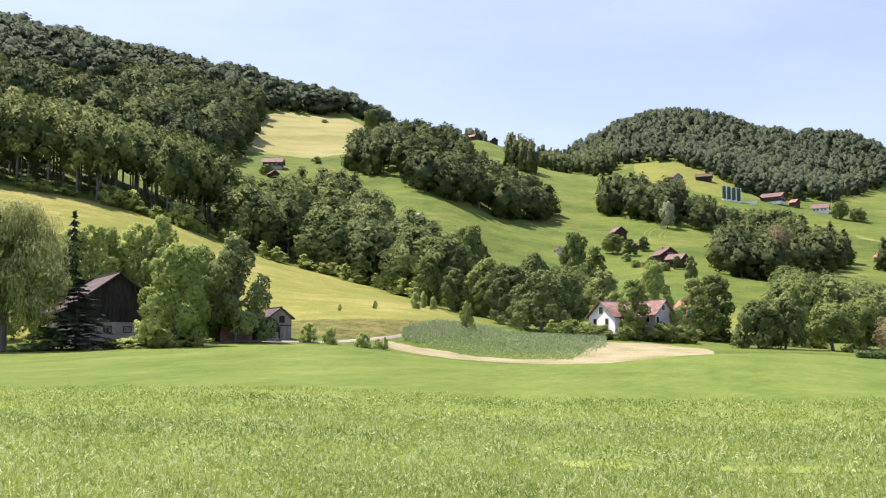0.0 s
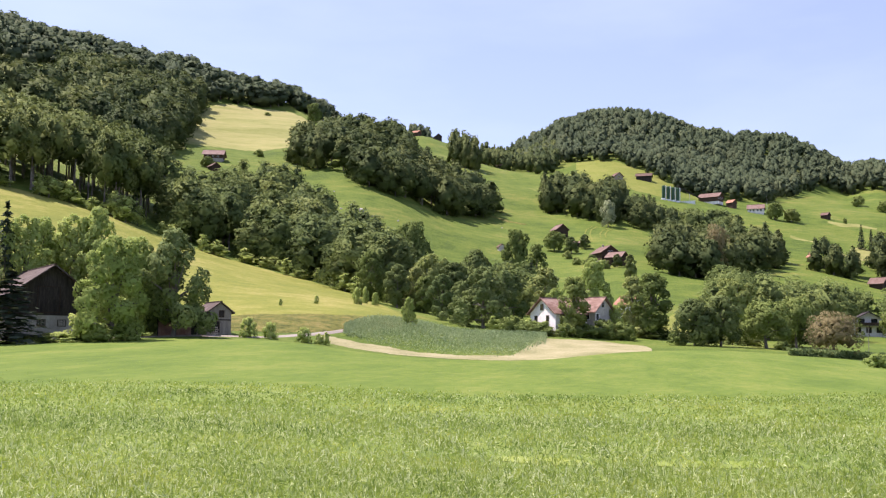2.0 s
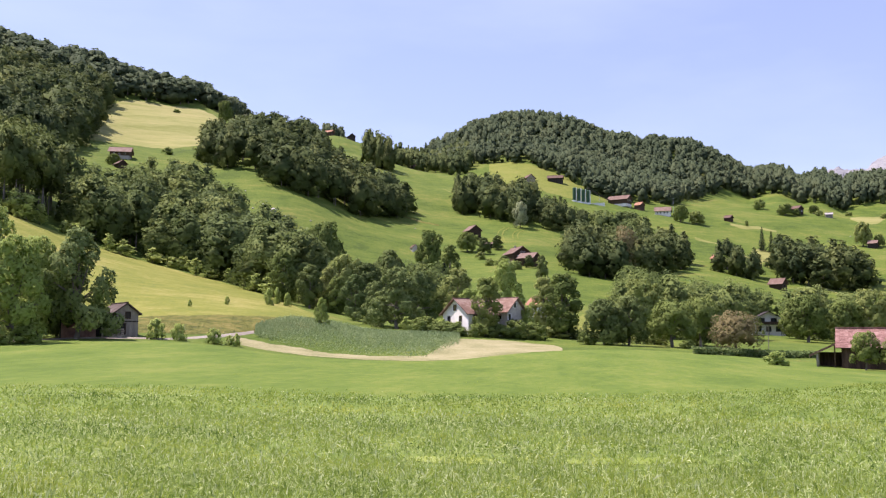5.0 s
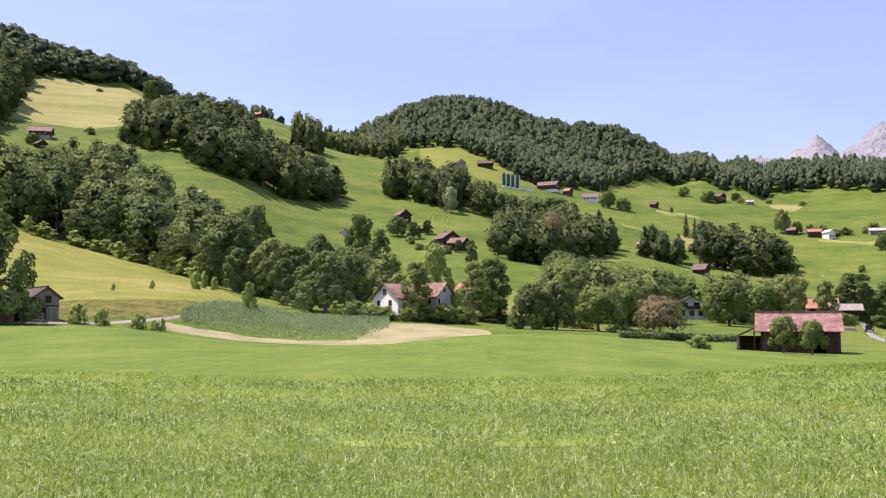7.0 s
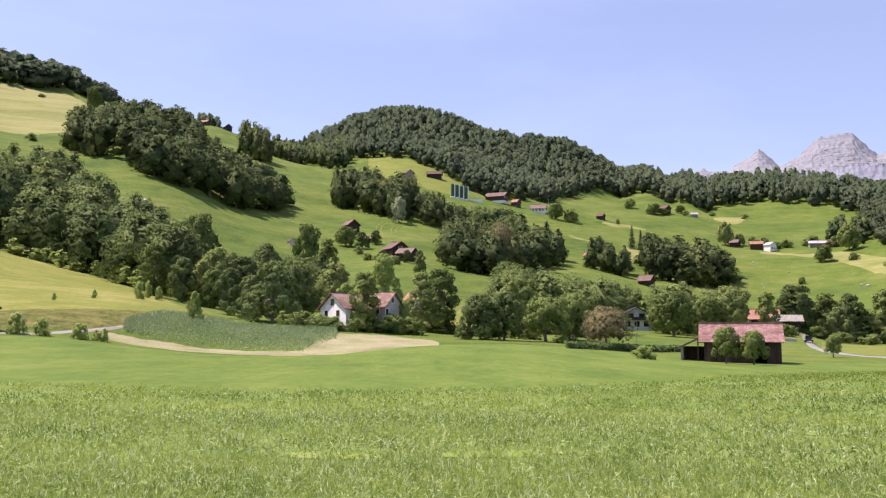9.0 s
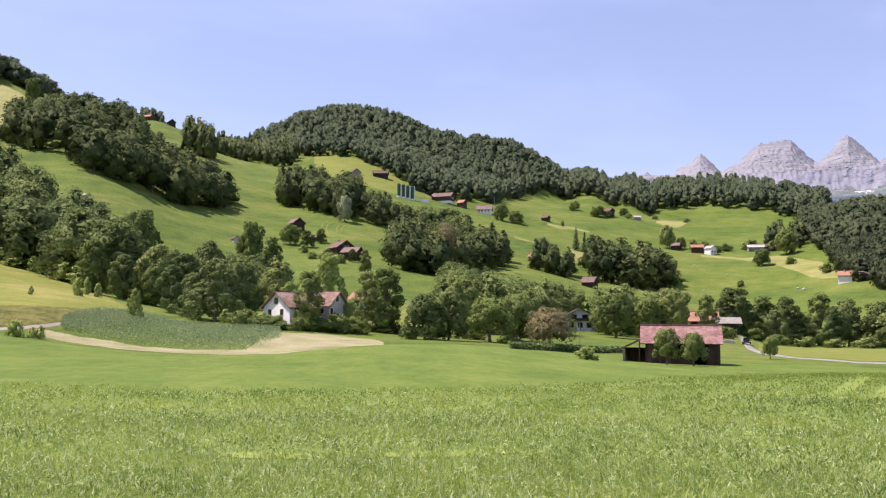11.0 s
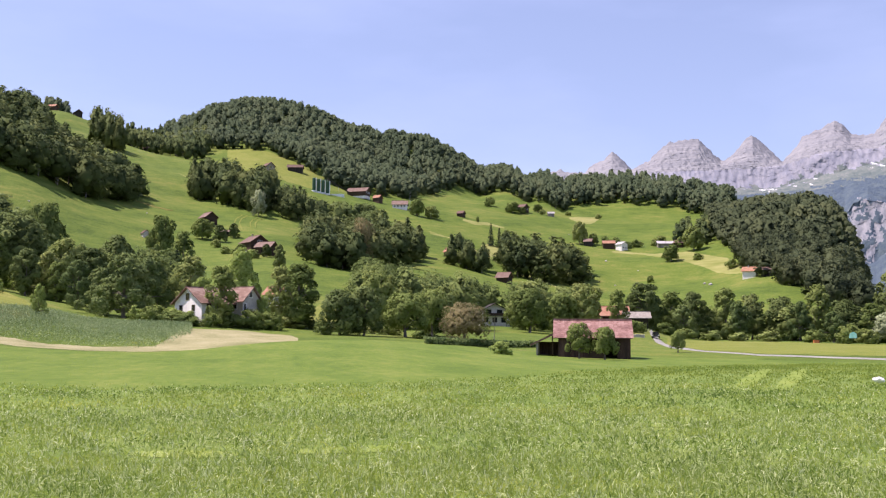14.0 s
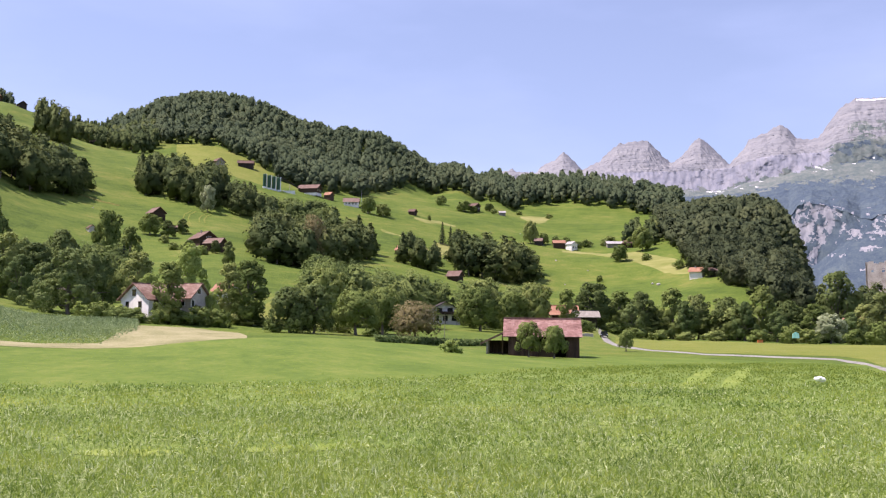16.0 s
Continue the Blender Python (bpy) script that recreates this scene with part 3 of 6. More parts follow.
def bough_shape():
    """A twenty-sided lump, for boughs whose rounded mass shows between the leaves."""
    g = (1 + math.sqrt(5)) / 2
    v = unit(np.array([p for s in (-1, 1) for q in (-g, g) for p in ((0, s, q), (s, q, 0), (q, 0, s))], float))
    near = [[j for j in range(12) if j != i and np.dot(v[i], v[j]) > 0.4] for i in range(12)]
    f = [(i, j, k) if np.dot(np.cross(v[j] - v[i], v[k] - v[i]), v[i]) > 0 else (i, k, j) for i in range(12) for j in near[i] for k in near[i] if i < j < k and k in near[j]]
    return v, np.array(f)


LUMP, BOUGH = ball_shape(), bough_shape()


def cards(rng, centres, outward, size, flat=0.6, soft=0.35):
    """Small ragged leaf clumps: one irregular triangle each, facing roughly outward."""
    n = len(centres)
    nor = unit(outward + rng.normal(0, flat, (n, 3)))
    u = unit(np.cross(nor, rng.normal(0, 1, (n, 3))))
    v = np.cross(nor, u)
    s = (size * rng.uniform(0.55, 1.45, n))[:, None]
    corner = []
    for a, b in ((-1, -0.5), (1, -0.45), (0.05, 1.0)):
        ja, jb = rng.normal(a, 0.25, n)[:, None], rng.normal(b, 0.25, n)[:, None]
        corner.append(centres + s * (ja * u + jb * v))
    return np.stack(corner, 1).reshape(-1, 3), np.arange(3 * n).reshape(n, 3), np.repeat(unit(outward + soft * nor), 3, 0)


def boughs_of(rng, count, low, tall, fat=1.0, belly=0.36, peak=0.0, wild=0.0):
    """Centres and radii of the boughs of a crown of unit width and the given height; peak: how far it narrows upwards to a spire, wild: how unevenly the boughs reach out."""
    out = []
    for k in range(count):
        t = ((k + rng.uniform(0.2, 0.8)) / count) ** 0.9
        s = (t - belly) / (1.04 - belly) if t > belly else (belly - t) / (belly + 0.45)
        reach = 0.5 * math.sqrt(max(0.06, 1 - s * s)) * (1 - peak * t)
        rad = fat * rng.uniform(0.13, 0.23) * (0.45 + 1.1 * reach)
        a = k * 2.4 + rng.uniform(-0.5, 0.5)
        d = max(0.0, reach * rng.uniform(0.78 - wild, 1.14 + wild) - rad)
        z = min(max(tall * (low + (1 - low) * t), low * tall + rad * 0.6), tall - rad * 0.9)
        out.append((d * math.cos(a), d * math.sin(a), z, rad))
    for t in (0.22, 0.48, 0.72):
        out.append((0, 0, tall * (low + (1 - low) * t), 0.24 * (1 - 0.45 * t) * (1 - peak * t)))
    return np.array(out)


def crown(rng, boughs, n, size, tall, sprays=8, core=0.8, soft=0.3, flat=0.6, fluff=0.5, mass=0.55):
    """Leaf clumps on the sprays that stand out from each bough, round a leafy inner mass; heights come back as shares of the tree's."""
    middle = np.array([0, 0, boughs[:, 2].mean() * 0.9])
    away = unit((boughs[:, :3] - middle) * [1, 1, 0.8] + [0, 0, 0.05])
    if sprays:
        home = np.repeat(np.arange(len(boughs) - 3), sprays)
        lean = unit(rng.normal(0, 0.75, (len(home), 3)) + away[home] * 0.8 + [0, 0, 0.35])
        rad = boughs[home, 3:4] * rng.uniform(0.34, 0.62, (len(home), 1))
        tufts = np.concatenate([boughs[home, :3] + lean * boughs[home, 3:4] * rng.uniform(0.7, 1.0, (len(home), 1)), rad], 1)
        tufts, lean = np.concatenate([tufts, boughs * [1, 1, 1, 0.95]]), np.concatenate([lean, away])
    else:
        tufts, lean = boughs, away
    pick = rng.choice(len(tufts), n, p=tufts[:, 3] ** 2 / (tufts[:, 3] ** 2).sum())
    way = unit(rng.normal(0, 1, (n, 3)) + lean[pick] * 0.6 + [0, 0, 0.15])
    p = tufts[pick, :3] + way * tufts[pick, 3:4] * (0.78 + fluff * rng.beta(1.6, 3.0, (n, 1)))
    inside = np.zeros(n, bool)
    for c in tufts:
        inside |= ((p - c[:3]) ** 2).sum(1) < (c[3] * 0.62) ** 2
    p, way, pick = p[~inside], way[~inside], pick[~inside]
    # leaves catch the light as the crown's rounded masses do
    outer = unit(way * (1 - mass) + lean[pick] * 0.3 + mass * unit((p - middle) * [1, 1, 0.8]))
    v, f, nv = cards(rng, p, outer, size, flat, soft)
    vs, fs, ns, off = [v], [], [nv], len(v)
    for k, c in enumerate(boughs):
        lv, lf = BOUGH if core > 0.75 and k < len(boughs) - 3 else LUMP
        vs.append(lv * (c[3] * core) * rng.uniform(0.8, 1.2, (len(lv), 1)) + c[:3])
        ns.append(unit(lv * (1 - mass) + mass * unit((vs[-1] - middle) * [1, 1, 0.8])))
        fs.append(lf + off)
        off += len(lv)
    return np.concatenate(vs) / [1, 1, tall], f, np.concatenate(fs), np.concatenate(ns)


def trunk(rng, low, tall, boughs, thick=0.03):
    """A tapered trunk with limbs that reach into the crown, for a tree of unit height and width."""
    bm = bmesh.new()
    lean = rng.normal(0, 0.012, 2)
    tube([(0, 0, -0.02), (lean[0], lean[1], low * 0.6), (lean[0] * 2, lean[1] * 2, low + 0.15), (0, 0, 0.78)], [thick * 1.35, thick, thick * 0.75, thick * 0.2], 8, bm)
    for c in boughs[:-3:2]:
        top = c[2] / tall
        z0 = min(low + 0.1 + 0.45 * rng.uniform(), top)
        tube([(0, 0, z0 * 0.9), (c[0] * 0.5, c[1] * 0.5, (z0 + top) / 2), (c[0], c[1], top)], [thick * 0.5, thick * 0.3, thick * 0.12], 5, bm)
    return bm


def tree_model(name, seed, leaf_mat, n=6000, count=18, low=0.2, tall=1.4, size=0.024, thick=0.03, fat=1.0, sprays=9, core=0.66, belly=0.36, peak=0.0, wild=0.0, mass=0.55):
    rng = np.random.default_rng(seed)
    boughs = boughs_of(rng, count, low, tall, fat, belly, peak, wild)
    v, q, t, nv = crown(rng, boughs, n, size, tall, sprays, core, mass=mass)
    root = new(name)
    ob = new("crown", mesh_of("crown", v, [q, t], [leaf_mat], normals=nv))
    ob.parent = root
    part("trunk", trunk(rng, low, tall, boughs, thick), BARK, root)
    return root


def fir_model(name, seed, tiers=15, n=150):
    rng = np.random.default_rng(seed)
    vs, fs, off = [], [], 0
    for k in range(tiers):
        t = k / (tiers - 1)
        h, reach = 0.10 + 0.86 * t, 0.5 * (1 - t) ** 0.85 + 0.03
        m = int(n * (1 - 0.75 * t))
        a = rng.uniform(0, 2 * math.pi, m)
        bough = 0.8 + 0.25 * np.sin(a * 5 + k * 1.7)
        d = reach * bough * np.sqrt(rng.uniform(0.05, 1, m))
        p = np.stack([d * np.cos(a), d * np.sin(a), h - 0.16 * d + 0.01 * rng.normal(0, 1, m)], 1)
        out = np.stack([np.cos(a) * 0.5, np.sin(a) * 0.5, np.ones(m)], 1)
        v, f, _ = cards(rng, p * [1, 1, 2.2], out, 0.05, 0.3)
        vs.append(v / [1, 1, 2.2])
        fs.append(f + off)
        off += len(v)
    root = new(name)
    ob = new("crown", mesh_of("crown", np.concatenate(vs), np.concatenate(fs), [NEEDLES]))
    ob.parent = root
    part("trunk", tube([(0, 0, -0.02), (0, 0, 0.5), (0, 0, 0.98)], [0.035, 0.02, 0.004], 8), BARK, root)
    return root


def willow_model(name, seed):
    """A weeping willow: rounded hanging masses, each trailing fine arching strands of narrow leaves."""
    rng = np.random.default_rng(seed)
    boughs = boughs_of(rng, 26, 0.2, 1.2, 0.9)
    v, q, t, nv = crown(rng, boughs, 13000, 0.011, 1.2, 10, 0.72)
    lobes = boughs / [1, 1, 1.2, 1]
    pick = lobes[rng.integers(0, len(lobes), 8500)]
    n, steps = len(pick), 5
    a = rng.uniform(0, 2 * math.pi, n)
    d = pick[:, 3] * rng.uniform(0.55, 1.08, n)
    start = np.stack([pick[:, 0] + d * np.cos(a), pick[:, 1] + d * np.sin(a), pick[:, 2] + pick[:, 3] * rng.uniform(-0.2, 1.0, n)], 1)
    outer = np.arctan2(start[:, 1], start[:, 0]) + rng.normal(0, 0.5, n)
    drop = rng.uniform(0.03, 0.13, n)
    reach = rng.uniform(0.02, 0.11, n)
    s = np.linspace(0, 1, steps)
    px = start[:, :1] + (reach * np.cos(outer))[:, None] * np.sin(s * 1.5) + rng.normal(0, 0.003, (n, steps))
    py = start[:, 1:2] + (reach * np.sin(outer))[:, None] * np.sin(s * 1.5) + rng.normal(0, 0.003, (n, steps))
    pz = np.maximum(start[:, 2:] + 0.03 * np.sin(s * 3) - drop[:, None] * s**1.7, 0.03)
    p = np.stack([px, py, pz], 2)
    side = rng.normal(0, 1, (n, 1, 3)) * [1, 1, 0.3]
    side = side / np.linalg.norm(side, axis=2)[:, :, None] * 0.003
    hv = np.stack([p[:, :-1] - side, p[:, :-1] + side, p[:, 1:] + side * rng.normal(0, 0.8, (n, steps - 1, 1))], 2).reshape(-1, 3)
    hq = np.arange(len(hv)).reshape(-1, 3)
    out = np.stack([np.cos(outer) * 0.7, np.sin(outer) * 0.7, 1.0 + rng.normal(0, 0.3, n)], 1)
    hn = (out / np.linalg.norm(out, axis=1)[:, None]).repeat(3 * (steps - 1), 0)
    root = new(name)
    ob = new("crown", mesh_of("crown", np.concatenate([v, hv]), np.concatenate([q, t, hq + len(v)]), [WILLOW_LEAF], normals=np.concatenate([nv, hn])))
    ob.parent = root
    part("trunk", trunk(rng, 0.3, 1.2, boughs, 0.032), BARK, root)
    return root


def bush_model(name, seed, leaf_mat, n=1500, count=11):
    rng = np.random.default_rng(seed)
    v, q, t, nv = crown(rng, boughs_of(rng, count, 0.04, 0.9), n, 0.04, 0.9, 6, 0.75)
    root = new(name)
    ob = new("foliage", mesh_of("foliage", v, [q, t], [leaf_mat], normals=nv))
    ob.parent = root
    part("stem", tube([(0, 0, -0.03), (0.01, 0, 0.3), (0, 0.02, 0.6)], [0.03, 0.02, 0.008], 6), BARK, root)
    return root


def plant(model, rows, label, category, group, used=set()):
    """Set copies of a model at bearing, distance, height and width; the model itself takes the first place."""
    rng = random.Random(len(rows) * 7 + len(label))
    for az, r, h, w in rows:
        m = pose(*spot(az, r, -0.05), 0, 0, rng.uniform(0, 360)) @ Matrix.Diagonal((w, w, h, 1))
        if model.name in used:
            ob = copy_thing(model, m) if model.scale[0] == 1 else copy_plain(model, m)
        else:
            used.add(model.name)
            ob = model
            ob.matrix_basis = m
        tagged(ob, label, category, group)


def copy_plain(model, m):
    """A copy at the pose and size m alone."""
    ob = copy_thing(model, m)
    ob.matrix_basis = m
    return ob


ROUND = tree_model("broadleaf_tree", 3, TREE_LEAF, n=6500, count=24, fat=0.88, core=0.58, low=0.14, tall=1.25, size=0.03)
ROUND_B = tree_model("broadleaf_tree", 11, ROW_LEAF, n=6500, count=24, fat=0.88, core=0.58, low=0.08, tall=1.4, size=0.03)
ROUND_C = tree_model("broadleaf_tree", 15, GREY_LEAF, n=6500, count=24, fat=0.88, core=0.58, low=0.1, tall=1.2, size=0.03)
TALL = tree_model("broadleaf_tree", 21, TREE_LEAF, n=6500, count=22, low=0.06, tall=1.9, size=0.032, peak=0.12)
TALL_B = tree_model("broadleaf_tree", 25, GREY_LEAF, n=6500, count=20, low=0.08, tall=1.7, size=0.032, peak=0.16)
LIGHT = tree_model("broadleaf_tree", 31, YOUNG_LEAF, n=13000, count=28, low=0.05, tall=1.3, size=0.019, fat=0.74, sprays=11, core=0.5, belly=0.42, peak=0.34, wild=0.2, mass=0.38)
DARK = tree_model("broadleaf_tree", 41, DARK_LEAF, n=12500, count=28, low=0.08, tall=1.3, size=0.019, fat=0.74, sprays=11, core=0.5, peak=0.5, wild=0.2, mass=0.38)
YARD = tree_model("broadleaf_tree", 45, YOUNG_LEAF, n=11500, count=28, low=0.06, tall=1.6, size=0.02, fat=0.74, sprays=11, core=0.5, peak=0.42, wild=0.2, mass=0.38)
ORCHARD = tree_model("orchard_tree", 51, TREE_LEAF, n=6000, count=24, fat=0.88, core=0.58, low=0.24, tall=1.1, size=0.027)
RUSTY = tree_model("orchard_tree", 61, RUST_LEAF, n=5500, count=20, low=0.22, tall=1.0, size=0.018, core=0.6)
SILVER = tree_model("broadleaf_tree", 71, SILVER_LEAF, n=5000, count=16, low=0.1, tall=1.3, size=0.028)
FIR = fir_model("fir_tree", 5)
WILLOW = willow_model("willow_tree", 6)
BUSH = bush_model("bush", 7, TREE_LEAF)
BUSH_LIGHT = bush_model("bush", 8, YOUNG_LEAF)

# the farmyard
plant(WILLOW, [(-38.7, 124, 17.0, 13.5)], "large weeping willow with hanging yellow-green twigs", "tree", "yard trees")
plant(FIR, [(-34.9, 121, 8.6, 10.2), (-35.3, 150, 19.0, 6.4)], "dark drooping fir beside the old barn", "tree", "yard trees")
plant(LIGHT, [(-29.7, 124, 12.6, 9.8), (-28.2, 134, 13.0, 8)], "fresh green broadleaf tree beside the barn", "tree", "yard trees")
plant(DARK, [(-26.3, 131, 13.8, 10.2), (-27.3, 136, 10, 6)], "dense dark green tree over the shed", "tree", "yard trees")
plant(YARD, [(-34.3, 150, 16.6, 9), (-30.6, 152, 18.2, 10), (-32.4, 160, 15.6, 8), (-36.9, 152, 14.8, 9), (-28.9, 150, 13.5, 8), (-39.8, 150, 14, 9), (-31.7, 153, 17, 10), (-33.4, 156, 16.5, 10), (-35.6, 158, 15.5, 9)], "leafy tree behind the farm buildings", "tree", "yard trees")
plant(BUSH_LIGHT, [(-33.0, 121.5, 0.7, 4.0), (-31.7, 121.5, 0.7, 4.2), (-36.4, 121, 2.6, 5.5), (-29.0, 122.5, 2.0, 4), (-31.2, 122.0, 3.4, 4.2), (-33.6, 122, 0.9, 5.0), (-32.3, 122.3, 1.2, 5.0), (-34.3, 120, 0.7, 4.5), (-37.6, 120, 0.9, 4.5), (-30.3, 121.5, 2.2, 4.0)], "unkempt light green bush at the yard's edge", "bush", "yard bushes")
plant(BUSH_LIGHT, [(-22.0, 132.5, 2.6, 2.7), (-20.8, 132, 2.2, 2.2), (-18.8, 131, 2.0, 2.4), (-17.9, 131, 1.4, 1.2), (-17.5, 131, 1.7, 1.3)], "round green bush by the farm track", "bush", "track bushes")
plant(BUSH_LIGHT, [(13.8, 128, 1.7, 3.2)], "tuft of tall light grass and weeds in the field", "bush", "field tufts")
# round the white house and along the stream
plant(TALL_B, [(-13.3, 240, 10.6, 7.5), (-9.9, 235, 13.1, 9.7), (-6.7, 372, 11, 8.8), (0.57, 414, 10.6, 5.5)], "grey-green leafy tree in the valley tree belt", "tree", "valley trees")
plant(FIR, [(-4.4, 312, 12, 6), (-5.3, 324, 13.5, 7), (-7.0, 300, 12, 6)], "dark fir among the valley trees", "tree", "valley firs")
plant(TALL, [(-14.9, 250, 13, 8.1), (-4.4, 240, 12.6, 8.5), (0.7, 196, 11.4, 7), (1.8, 190, 12.4, 8.5), (-2.75, 176, 10.6, 6.4), (-5.0, 330, 19, 9)], "slender leafy tree in the valley tree belt", "tree", "valley trees")
plant(LIGHT, [(-1.67, 230, 15.4, 10.2)], "broad olive-green tree behind the white house", "tree", "valley trees")
plant(ROUND_C, [(-8.6, 260, 16.6, 10.5), (9.5, 195, 8.7, 7.0)], "grey-green round tree in the valley tree belt", "tree", "valley trees")
plant(ROUND, [(-11.2, 260, 14.8, 10.8), (6.3, 230, 13.3, 10.9), (-12.4, 330, 23.8, 13), (-6.2, 400, 21.3, 11.4), (15.5, 240, 10.6, 9.9), (17.4, 250, 10.2, 8.9), (18.7, 255, 12.9, 10), (15.0, 262, 9, 9)], "full round tree in the valley tree belt", "tree", "valley trees")
plant(DARK, [(-8.1, 192, 12, 12), (-6.9, 205, 11.5, 9), (-9.4, 200, 9, 8), (-10.6, 214, 10, 8)], "dense dark tree near the white house", "tree", "valley trees")
plant(ROUND_C, [(4.2, 170, 7.6, 7.2), (5.6, 174, 8.4, 7.4)], "full green bushy tree near the white house", "tree", "valley trees")
plant(TALL, [(-12.2, 244, 11, 7), (-11.7, 238, 9, 6), (-13.0, 250, 9, 6)], "slender tree hiding an old hut", "tree", "valley trees")
plant(LIGHT, [(-12.6, 165, 5, 2.6), (-3.9, 215, 8, 7), (-0.4, 183, 6, 4)], "young light green tree at a field edge", "tree", "valley trees")
plant(ORCHARD, [(8.1, 180, 8.0, 9), (9.7, 190, 9, 7), (18.4, 130.5, 4.6, 3.6), (19.9, 130, 4.2, 3.6), (24.1, 165, 3.4, 2.7)], "small orchard tree with open round crown", "tree", "orchard trees")
plant(RUSTY, [(5.5, 455, 24, 12)], "tall tree with dying reddish-brown crown", "tree", "valley trees")
plant(RUSTY, [(11.6, 160, 6.6, 7.6)], "small tree with sparse reddish-brown leaves", "tree", "orchard trees")
plant(BUSH, [(-5.2, 172, 1.9, 4.5), (-4.3, 171, 1.5, 4), (-3.3, 172, 2.4, 3.6), (-5.6, 176, 2.2, 6), (-6.4, 178, 3, 5), (-4.6, 174, 2.2, 4), (-1.0, 178, 3.4, 5.5), (0.1, 178, 3.2, 5), (-2.1, 175, 2.4, 4.5), (3.2, 168, 2.2, 3.5), (9.0, 176, 1.6, 3)], "leafy rounded green bush near the stream", "bush", "valley bushes")
# lone trees and shrubs on the slopes
plant(ROUND, [(14.5, 902, 10.2, 13), (16.0, 932, 7.7, 8.8), (18.5, 770, 17.7, 11.8), (23.8, 694, 11.3, 11.5), (25.1, 738, 17.5, 15), (8.7, 764, 12.7, 11.8), (9.6, 768, 9.9, 12), (-3.9, 530, 10.8, 11), (-24.7, 580, 6, 7.6), (-18.5, 846, 19.6, 13), (19.3, 772, 9, 8)], "lone round tree standing in a pasture", "tree", "pasture trees")
plant(FIR, [(13.2, 694, 17, 7), (13.7, 694, 15, 7)], "dark fir standing in a pasture", "tree", "pasture firs")
plant(TALL_B, [(-0.2, 458, 6, 5), (-2.1, 536, 8, 7), (-1.7, 450, 7, 6), (-2.9, 520, 9, 8)], "small leafy tree beside the chalets", "tree", "pasture trees")
plant(SILVER, [(-0.7, 634, 16.7, 10)], "pale silvery tree before the dark wood belt", "tree", "pasture trees")
plant(BUSH, [(13.1, 924, 9.3, 11), (23.2, 822, 3.6, 9), (21.9, 772, 5, 8), (21.1, 762, 4.3, 6.3), (9.9, 778, 2.7, 5.5), (22.6, 642, 4.5, 4.6), (-21.7, 652, 4.6, 6.9), (-21.3, 872, 3.1, 6.2), (0, 478, 4, 6.2), (12.4, 792, 4.5, 3), (20.0, 810, 4, 6), (24.6, 905, 4, 6), (17.8, 960, 4, 7), (-1.9, 474, 3, 5), (-3.1, 500, 4, 5), (20.2, 768, 6, 7), (20.6, 772, 7, 8), (21.35, 764, 5, 6), (21.75, 770, 6, 7), (22.9, 784, 6, 8), (24.05, 772, 5, 7), (24.35, 768, 8, 8), (15.1, 905, 6, 8), (16.3, 920, 5, 7), (19.6, 955, 5, 7), (25.3, 690, 5, 7), (27.9, 640, 7, 9), (27.2, 645, 6, 8), (29.2, 600, 7, 8), (-2.6, 476, 3.5, 5), (-0.9, 452, 4, 5), (-3.4, 575, 3, 5)], "low rounded shrub on the pasture slope", "bush", "pasture shrubs")
plant(BUSH_LIGHT, [(-20.2, 176, 1.3, 0.8), (-18.1, 188, 1.7, 1.1), (-15.7, 210, 3.6, 2.2), (-15.2, 226, 3.8, 1.9), (-14.6, 222, 3.0, 2.0)], "young sapling bush on the bank's terrace", "bush", "saplings")
# the row along the foot of the far slope
plant(TALL, [(23.7, 310, 13.8, 10), (26.8, 330, 16.7, 10.5), (31.8, 325, 17.6, 10), (34.5, 315, 11.7, 9), (37.1, 320, 11.8, 9), (20.7, 250, 10.1, 5.9)], "slender leafy tree in the far tree row", "tree", "far row trees")
plant(ROUND_B, [(22.2, 300, 14, 12.4), (25.0, 320, 14.5, 9.5), (28.2, 330, 14.4, 9.8), (29.8, 330, 13.5, 13.7), (33.1, 320, 12.7, 11.4), (35.7, 330, 21.8, 14), (38.2, 310, 14.9, 11)], "full green tree in the far tree row", "tree", "far row trees")
plant(DARK, [(24.4, 300, 10, 9), (27.5, 315, 12, 9), (30.8, 315, 12, 9), (32.5, 305, 9, 8), (36.4, 305, 9, 9)], "dark green tree in the far tree row", "tree", "far row trees")
plant(SILVER, [(35.3, 288, 8, 9)], "silvery grey-green willow tree in the far row", "tree", "far row trees")
plant(BUSH, [(21.1, 236, 2.6, 3.6), (21.7, 240, 2.8, 3.6), (22.0, 246, 2.2, 3), (26, 290, 3, 6), (27.5, 292, 2.5, 6), (29.2, 290, 3, 7), (31.5, 285, 3.5, 6), (33.3, 282, 5, 7), (34.2, 280, 4, 6), (36.6, 280, 4, 6), (37.9, 278, 6, 8), (23.3, 262, 3, 6), (24.5, 285, 3, 6)], "low bush at the foot of the tree row", "bush", "row bushes")


